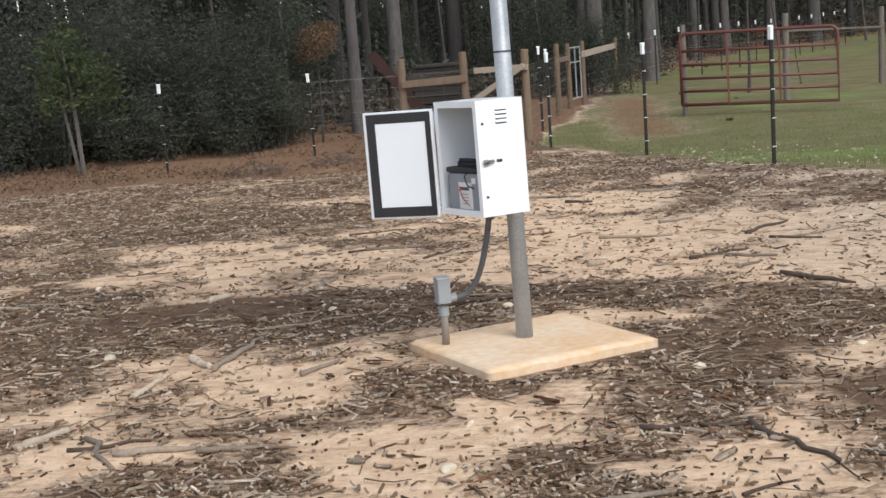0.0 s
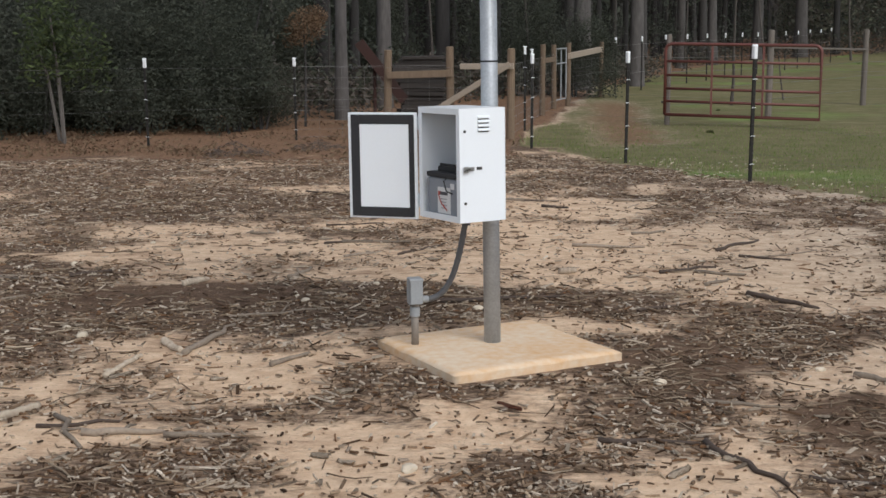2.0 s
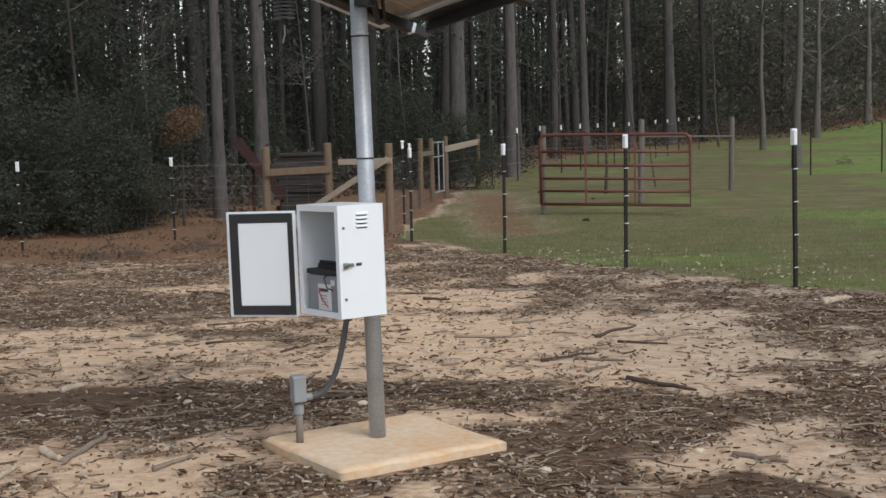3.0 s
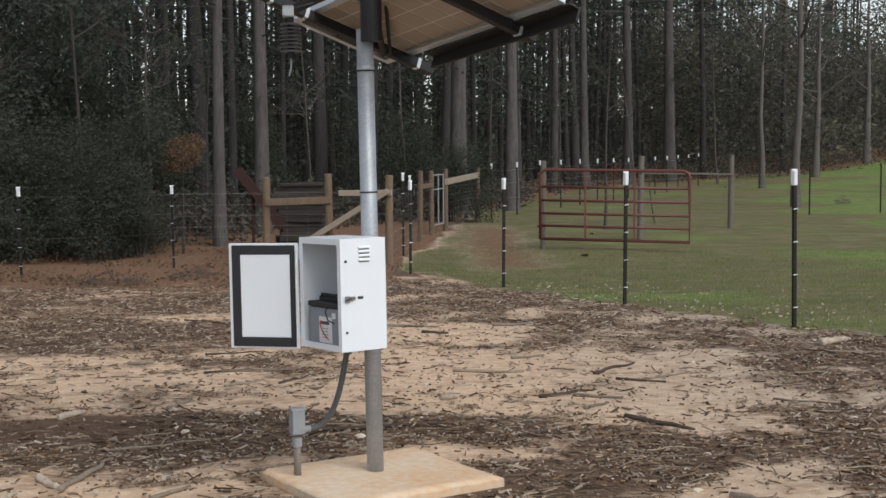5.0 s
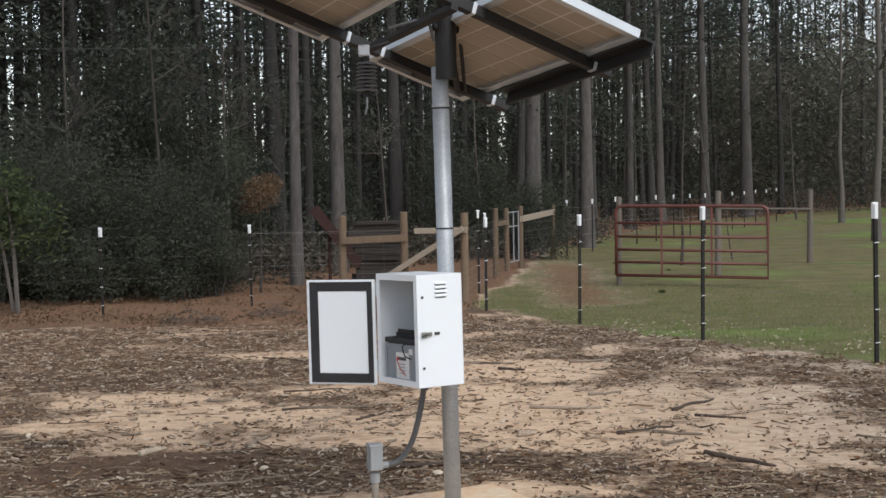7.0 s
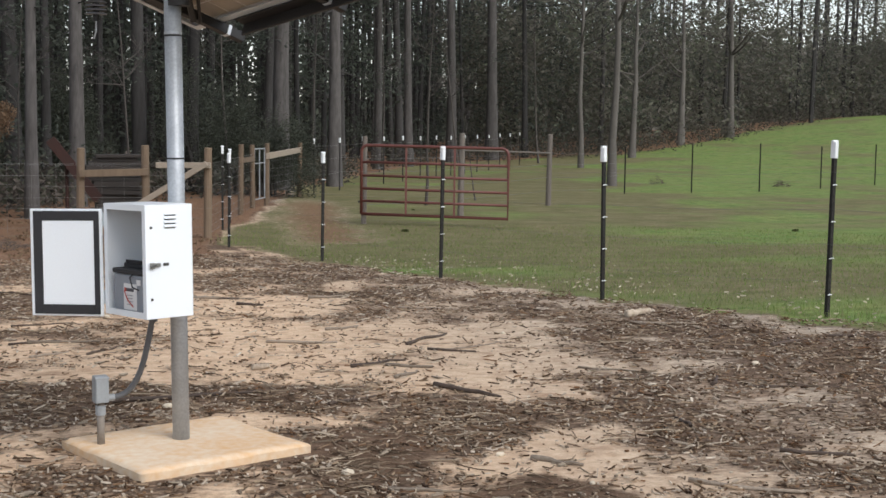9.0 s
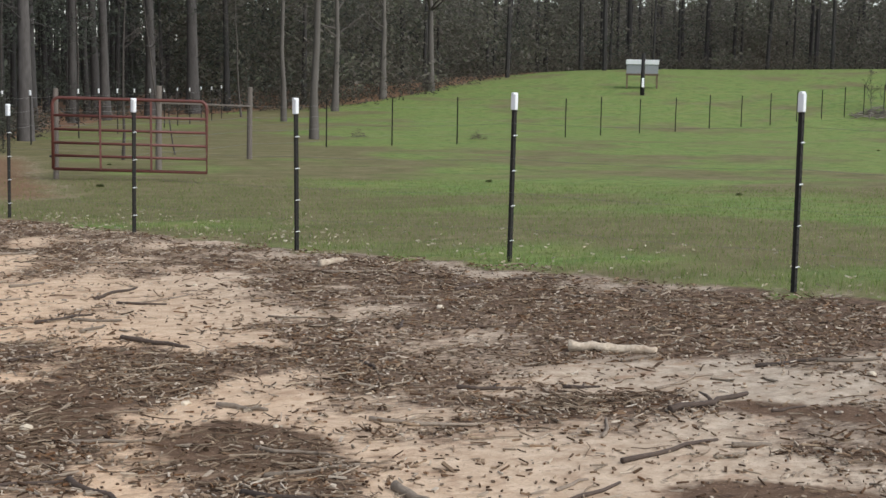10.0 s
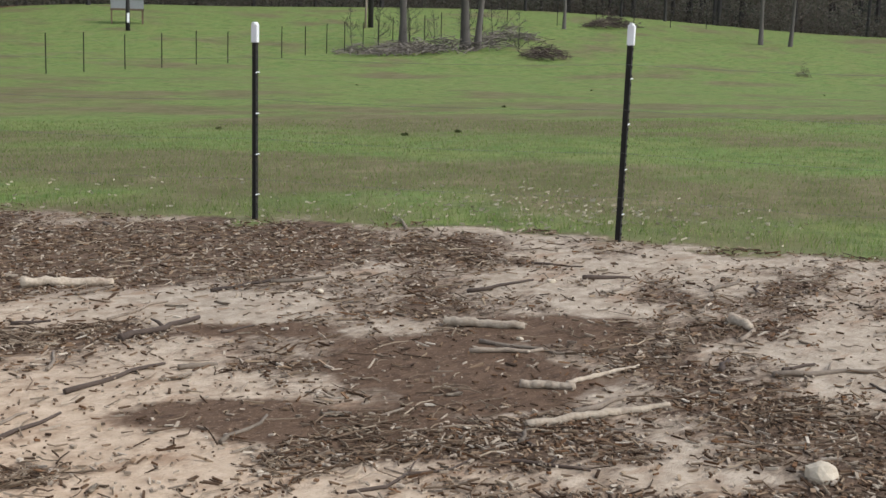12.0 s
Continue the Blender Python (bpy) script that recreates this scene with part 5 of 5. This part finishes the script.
brush_pile(*polar(27.67, 43.7), 0.45, 0.35, 7, "small dark brush clump in meadow grass", 90)
brush_pile(-2.5, 17.9, 0.55, 0.2, 4, "small dark heap of roots and branches", 120)
brush_pile(-1.5, 19.2, 0.5, 0.16, 5, "small dark heap of roots and branches", 90)

# ---- litter on the yard ----


def in_yard(x, y):
    return fence_line(x, y) < 0.35 * noise.noise((x * 2.3, y * 2.3, 51.0)) + 0.12 and y < 17.5 + 0.1 * x


def litter():
    """Chips and twigs, thickest where the ground is not bare sand."""
    rnd = random.Random(12)
    cv, cf = [], []
    tv, tf = [], []
    made = 0
    while made < 150000:
        h = rnd.uniform(-27, 78)
        d = 1.8 + 17 * rnd.random() ** 1.35
        x, y = polar(h, d)
        if not in_yard(x, y) or (abs((x - 0.31) * 0.883 + (y - 5.84) * 0.469) < 0.43 and abs(-(x - 0.31) * 0.469 + (y - 5.84) * 0.883) < 0.40):
            continue
        sand = cover(x, y)[0] + 0.45 * noise.noise((x * 2.2, y * 4.0, 2.0)) + 0.75 * mud(x, y)
        made += 1
        if rnd.random() < 0.85 * step(0.10, 0.80, sand):
            continue
        far = 0.8 + 0.04 * d
        z = gz(x, y)
        a = rnd.uniform(0, 6.28)
        ln, wd, th = (0.0035 + 0.022 * rnd.random() ** 2.5) * far, rnd.uniform(0.0018, 0.0058) * far, rnd.uniform(0.002, 0.006)
        kind = rnd.random()
        if kind < 0.06:
            ln, wd = ln * 1.8, wd * 1.6
        elif kind < 0.30:
            ln, wd = ln * 2.0 + 0.004, wd * 0.55
        ca, sa, tilt = math.cos(a), math.sin(a), rnd.uniform(-0.3, 0.3)
        k = len(cv)
        up = rnd.uniform(0.0, 0.010)
        for sx in (-1, 1):
            for sy in (-1, 1):
                for sz in (-0.4, 1):
                    u, w = sx * ln * (1 if sy > 0 else rnd.uniform(0.75, 1)), sy * wd
                    cv.append((x + u * ca - w * sa, y + u * sa + w * ca, z + up + sz * th + u * tilt))
        cf += [(k, k + 1, k + 3, k + 2), (k + 4, k + 6, k + 7, k + 5), (k, k + 4, k + 5, k + 1), (k + 2, k + 3, k + 7, k + 6), (k + 1, k + 5, k + 7, k + 3)]
    ob = quick("wood_chips", cv, cf, M_CHIPS)
    tagged(ob, "scattered brown and grey wood chips on sand", "wood chips", kind="stuff")
    made = 0
    while made < 8000:
        h = rnd.uniform(-27, 78)
        d = 1.8 + 16 * rnd.random() ** 1.3
        x, y = polar(h, d)
        if made % 5 < 1:
            cx, cy, rx, ry = DARK[rnd.randrange(len(DARK))]
            x, y = cx + rnd.gauss(0, 0.5) * rx, cy + rnd.gauss(0, 0.5) * ry
            d = math.hypot(x, y)
        if not in_yard(x, y) or math.hypot(x - 0.31, y - 5.84) < 0.62:
            continue
        sand = cover(x, y)[0]
        made += 1
        if rnd.random() < 0.78 * step(0.25, 0.8, sand):
            continue
        a = rnd.gauss(-0.1, 0.95)
        ln, r = 0.04 + 0.2 * rnd.random() ** 1.8, rnd.uniform(0.0014, 0.0038) * (1 + 0.05 * d)
        z = gz(x, y) + r
        k0 = len(tv)
        bend = rnd.uniform(-0.25, 0.25)
        for i in range(4):
            t = i / 3 - 0.5
            u, w = ln * t, ln * bend * (0.25 - t * t) * 2 + rnd.uniform(-0.006, 0.006)
            px_, py_, pz_ = x + u * math.cos(a) - w * math.sin(a), y + u * math.sin(a) + w * math.cos(a), z + rnd.uniform(0, 0.014)
            rr = r * (1 - 0.4 * (i / 3))
            for j in range(5):
                b = 2 * math.pi * j / 5
                tv.append((px_ - math.sin(a) * rr * math.cos(b), py_ + math.cos(a) * rr * math.cos(b), pz_ + rr * math.sin(b)))
        for i in range(3):
            for j in range(5):
                tf.append((k0 + i * 5 + j, k0 + i * 5 + (j + 1) % 5, k0 + (i + 1) * 5 + (j + 1) % 5, k0 + (i + 1) * 5 + j))
        tf += [tuple(k0 + j for j in range(4, -1, -1)), tuple(k0 + 15 + j for j in range(5))]
    ob = quick("twig_litter", tv, tf, M_TWIGS)
    tagged(ob, "scattered dry twigs on sandy ground", "twigs", kind="stuff")


litter()


def stick(name, a, b, r, material, label, seed, knots=6, crook=0.05, fork=False, sink=0.35, taper=0.45):
    """A crooked stick or log lying on the ground between two places."""
    rnd = random.Random(seed)
    a, b = Vector(a), Vector(b)
    d = b - a
    side = Vector((-d.y, d.x)).normalized()
    e = thing(name, Matrix(), label, "log" if name == "log" else "stick", "logs on the ground" if name == "log" else "sticks on the ground")
    pts, rad = [], []
    for k in range(knots + 1):
        t = k / knots
        p = a + d * t + side * (rnd.uniform(-1, 1) * crook * d.length * (0 < k < knots))
        rr = r * (1 - taper * t) * rnd.uniform(0.94, 1.06)
        pts.append(Vector((p.x, p.y, gz(p.x, p.y) + rr * (1 - sink) + rnd.uniform(0, 0.3) * r)))
        rad.append(rr)
    bm = tube([pts[0] + (pts[0] - pts[1]).normalized() * r * 0.15] + pts + [pts[-1] + (pts[-1] - pts[-2]).normalized() * r * 0.2], [rad[0] * 0.7] + rad + [rad[-1] * 0.5], 9)
    for v in bm.verts:
        v.co += Vector((noise.noise(v.co * 14), noise.noise(v.co * 14 + Vector((9, 0, 0))), noise.noise(v.co * 14 + Vector((0, 9, 0))))) * r * 0.42
    part("wood", bm, material, e, smooth=True)
    if fork:
        k = knots // 2
        q = pts[k] + Vector((side.x, side.y, 0.12)) * d.length * 0.22 + (pts[k + 1] - pts[k]) * 0.8
        part("fork", tube([pts[k], pts[k].lerp(q, 0.5) + Vector((0, 0, 0.01)), q], [rad[k] * 0.7, rad[k] * 0.55, rad[k] * 0.25], 7), material, e, smooth=True)
    return e


LOGS = [
    (3.97, 2.56, 4.54, 2.32, 0.022, "log"), (4.37, 2.92, 4.49, 2.74, 0.024, "log"), (4.52, 2.80, 4.92, 2.73, 0.014, "log"), (5.82, 2.83, 5.77, 2.70, 0.036, "log"),
    (5.18, 2.24, 5.55, 1.93, 0.014, "stick"), (3.97, 6.07, 4.35, 5.79, 0.038, "log"), (3.65, 4.67, 4.17, 4.78, 0.030, "dark"), (3.01, 4.09, 3.56, 4.20, 0.020, "dark"),
    (4.90, 3.84, 5.09, 3.50, 0.030, "log"), (3.62, 2.35, 3.76, 2.11, 0.014, "dark"), (4.62, 3.42, 4.86, 3.20, 0.014, "stick"), (2.05, 4.14, 2.08, 3.80, 0.020, "stick"),
    (-1.40, 7.66, -1.28, 7.83, 0.024, "log"), (-1.11, 6.03, -0.97, 6.65, 0.017, "stick"), (-1.38, 5.63, -1.31, 6.02, 0.018, "log"), (-1.25, 6.27, -1.13, 6.07, 0.026, "log"),
]
MORE_LOGS = [
    (-1.69, 5.00, -1.55, 5.22, 0.024, "log"), (1.75, 7.24, 2.05, 6.92, 0.026, "dark"), (3.88, 9.76, 4.12, 9.86, 0.042, "log"), (0.80, 7.98, 0.90, 8.02, 0.024, "log"),
    (-1.29, 4.85, -0.99, 4.87, 0.016, "stick"), (-0.98, 4.82, -0.70, 4.80, 0.013, "stick"), (0.98, 4.66, 1.16, 4.22, 0.022, "dark"), (1.93, 8.84, 2.31, 9.26, 0.022, "dark"),
    (2.98, 5.49, 3.28, 5.34, 0.018, "dark"), (-0.60, 3.81, -0.27, 3.84, 0.016, "stick"), (4.60, 5.25, 5.00, 5.22, 0.020, "dark"), (1.81, 5.59, 2.00, 5.43, 0.014, "stick"),
    (-0.18, 8.75, 0.12, 9.12, 0.014, "dark"), (2.02, 8.60, 2.31, 8.43, 0.016, "dark"), (4.77, 3.49, 4.90, 3.05, 0.011, "stick"), (-0.10, 7.10, 0.75, 7.25, 0.022, "dark"),
]
for k, (ax, ay, bx, by, r, kind) in enumerate(LOGS + MORE_LOGS):
    if kind == "log":
        stick("log", (ax, ay), (bx, by), r * 0.8, M_PALELOG, "pale barkless log lying on sandy ground", 300 + k, 16, 0.018, False, 0.3, 0.3)
    elif kind == "dark":
        stick("stick", (ax, ay), (bx, by), r * 0.62, M_DARKSTICK, "dark damp stick lying on the sand", 300 + k, 6, 0.05, k % 3 == 0)
    else:
        stick("stick", (ax, ay), (bx, by), r, M_STICK, "grey dry stick lying among wood chips", 300 + k, 6, 0.05, k % 4 == 0)
rnd = random.Random(8)
n = 0
while n < 130:
    h, d = rnd.uniform(-24, 74), 2.2 + 11 * rnd.random() ** 1.2
    x, y = polar(h, d)
    if not in_yard(x, y) or math.hypot(x - 0.31, y - 5.84) < 0.95:
        continue
    a, L = rnd.gauss(0.15, 0.6), rnd.uniform(0.15, 0.55)
    dark = rnd.random() < 0.45
    stick("stick", (x, y), (x + L * math.cos(a), y + L * math.sin(a)), rnd.uniform(0.006, 0.014), M_DARKSTICK if dark else M_STICK,
          "short dark stick on the ground" if dark else "short grey stick on the ground", 500 + n, 4, 0.07, n % 5 == 0)
    n += 1


def stone(x, y, r, seed, material=None, label="small pale stone on sandy ground"):
    e = thing("stone", pose(x, y, gz(x, y) + r * 0.25, 0, 0, seed * 37), label, "stone", "stones on the ground")
    bm = bmesh.new()
    bmesh.ops.create_icosphere(bm, subdivisions=2, radius=r)
    for v in bm.verts:
        v.co = Vector((v.co.x * 1.25, v.co.y, v.co.z * 0.7)) * (1 + 0.28 * noise.noise(v.co * (1.4 / r) + Vector((seed, 0, 0))))
    part("stone", bm, material or M_STONE, e)


stone(0.94, 5.36, 0.026, 1)
stone(4.24, 1.53, 0.055, 40, M_STONE, "pale yellowish stone lying on sand")
for k in range(26):
    h, d = rnd.uniform(-22, 70), rnd.uniform(3.5, 12)
    x, y = polar(h, d)
    if in_yard(x, y) and math.hypot(x - 0.31, y - 5.84) > 0.7:
        stone(x, y, rnd.uniform(0.012, 0.028), 2 + k)


def dead_leaf(x, y, s, seed):
    e = thing("dead_leaf", pose(x, y, gz(x, y) + 0.012, 6, -8, seed * 50), "curled red-brown dead leaf on sand", "leaf")
    bm = bmesh.new()
    mid = [bm.verts.new((s * t, 0, 0.03 * s * math.sin(3 * t))) for t in (-1, -0.5, 0, 0.5, 1)]
    for sg in (-1, 1):
        edge = [bm.verts.new((s * t, sg * s * w, s * (0.10 + 0.12 * abs(t)))) for t, w in ((-0.95, 0.08), (-0.55, 0.42), (0.0, 0.55), (0.5, 0.38), (0.95, 0.05))]
        for k in range(4):
            f = (mid[k], mid[k + 1], edge[k + 1], edge[k])
            bm.faces.new(f if sg > 0 else f[::-1])
    bmesh.ops.solidify(bm, geom=bm.faces[:], thickness=0.002)
    part("blade", bm, M_LEAF, e)


dead_leaf(2.18, 3.65, 0.085, 1)
dead_leaf(0.30, 5.02, 0.055, 3)


def bark_flake(x, y, long, wide, turn, seed, label):
    """A curled flake of wood, thicker in the middle."""
    e = thing("bark_flake", pose(x, y, gz(x, y) + 0.006, 5, -4, turn), label, "bark flake", "flakes on the ground")
    bm = bmesh.new()
    rows = []
    for i in range(7):
        t = i / 6 - 0.5
        w = wide * (1 - 1.6 * t * t) * (1 + 0.35 * noise.noise((t * 5, seed, 0)))
        rows.append([bm.verts.new((long * t, w * u, 0.25 * wide * (1 - 4 * u * u) + 0.15 * wide * noise.noise((t * 4, u * 3, seed)))) for u in (-0.5, -0.2, 0.15, 0.5)])
    for a, b in zip(rows, rows[1:]):
        for j in range(3):
            bm.faces.new((a[j], b[j], b[j + 1], a[j + 1]))
    bmesh.ops.solidify(bm, geom=bm.faces[:], thickness=0.007)
    part("flake", bm, M_PALELOG, e, smooth=True)


rnd = random.Random(31)
for k in range(60):
    h, d = rnd.uniform(-22, 70), 3.0 + 7 * rnd.random()
    x, y = polar(h, d)
    if in_yard(x, y) and math.hypot(x - 0.31, y - 5.84) > 0.8:
        bark_flake(x, y, rnd.uniform(0.05, 0.14), rnd.uniform(0.018, 0.04), rnd.gauss(-h, 35), k, "pale curled bark flake lying on the ground")

# ---- grass and straw ----


def blades():
    rnd = random.Random(9)
    gv, gf, sv, sf = [], [], [], []
    n = 0
    while n < 150000:
        h = rnd.uniform(0, 76)
        d = 5.0 + 20 * rnd.random() ** 1.4
        x, y = polar(h, d)
        f = fence_line(x, y)
        n += 1
        if f < 0.0 or rnd.random() > cover(x, y)[1] * (0.35 if f < 0.3 else 1.0):
            continue
        z = gz(x, y)
        tall = rnd.uniform(0.012, 0.048) * (1.6 if f < 0.8 else 1.0)
        a = rnd.uniform(0, 6.28)
        w = 0.0024 * (1 + d * 0.05)
        lx, ly = rnd.uniform(-0.5, 0.5) * tall, rnd.uniform(-0.5, 0.5) * tall
        k = len(gv)
        gv += [(x - w * math.cos(a), y - w * math.sin(a), z - 0.005), (x + w * math.cos(a), y + w * math.sin(a), z - 0.005), (x + lx, y + ly, z + tall)]
        gf.append((k, k + 1, k + 2))
    ob = quick("meadow_grass", gv, gf, M_BLADES)
    tagged(ob, "short green and straw-coloured meadow grass", "grass", kind="stuff")
    for _ in range(850):
        t = rnd.random()
        if rnd.random() < 0.45:
            x, y = 7.9 + rnd.gauss(0, 0.8), 5.3 + rnd.gauss(0, 0.7)
            if fence_line(x, y) < 0.1:
                continue
        else:
            y = 5 + 12 * t
            x = 0
            x = -fence_line(0, y) / 0.93 + abs(rnd.gauss(0, 1.1)) + 0.15
        z = gz(x, y)
        L, a = rnd.uniform(0.015, 0.05), rnd.uniform(0, 6.28)
        up = rnd.uniform(0.0, 0.35) * L
        w = rnd.uniform(0.001, 0.0026)
        k = len(sv)
        dx, dy = math.cos(a) * L, math.sin(a) * L
        sv += [(x, y, z + 0.004), (x - math.sin(a) * w, y + math.cos(a) * w, z + 0.016), (x + dx - math.sin(a) * w, y + dy + math.cos(a) * w, z + up + 0.016), (x + dx, y + dy, z + up + 0.004)]
        sf.append((k, k + 1, k + 2, k + 3))
    ob = quick("straw", sv, sf, M_STRAW)
    tagged(ob, "pale dry straw lying in meadow grass", "straw", kind="stuff")


blades()


def weeds():
    rnd = random.Random(14)
    spots = []
    while len(spots) < 14:
        x, y = polar(rnd.uniform(4, 72), 10 + 50 * rnd.random() ** 0.9)
        if fence_line(x, y) < 0.4 or cover(x, y)[1] < 0.6:
            continue
        s = rnd.uniform(0.025, 0.05)
        spots.append((x, y, gz(x, y) + s * 0.25, s * 1.4, s * 1.2, s * 0.7))
    v, f = leaf_mass(rnd, spots, 0.022, 1500)
    tagged(quick("meadow_weeds", v, f, M_WEED), "small dull green weed clumps in meadow grass", "weeds", kind="stuff")
    spots = []
    for _ in range(420):
        x, y = rnd.uniform(-11, 1.2), rnd.uniform(17.2, 25)
        s = rnd.uniform(0.1, 0.35)
        spots.append((x, y, gz(x, y) + 0.04, s * 1.8, s, rnd.uniform(0.02, 0.055)))
    v, f = leaf_mass(rnd, spots, 0.032, 6500)
    tagged(quick("leaf_litter", v, f, M_LITTER), "dry brown leaf litter and dead grass under trees", "leaf litter", kind="stuff")


weeds()
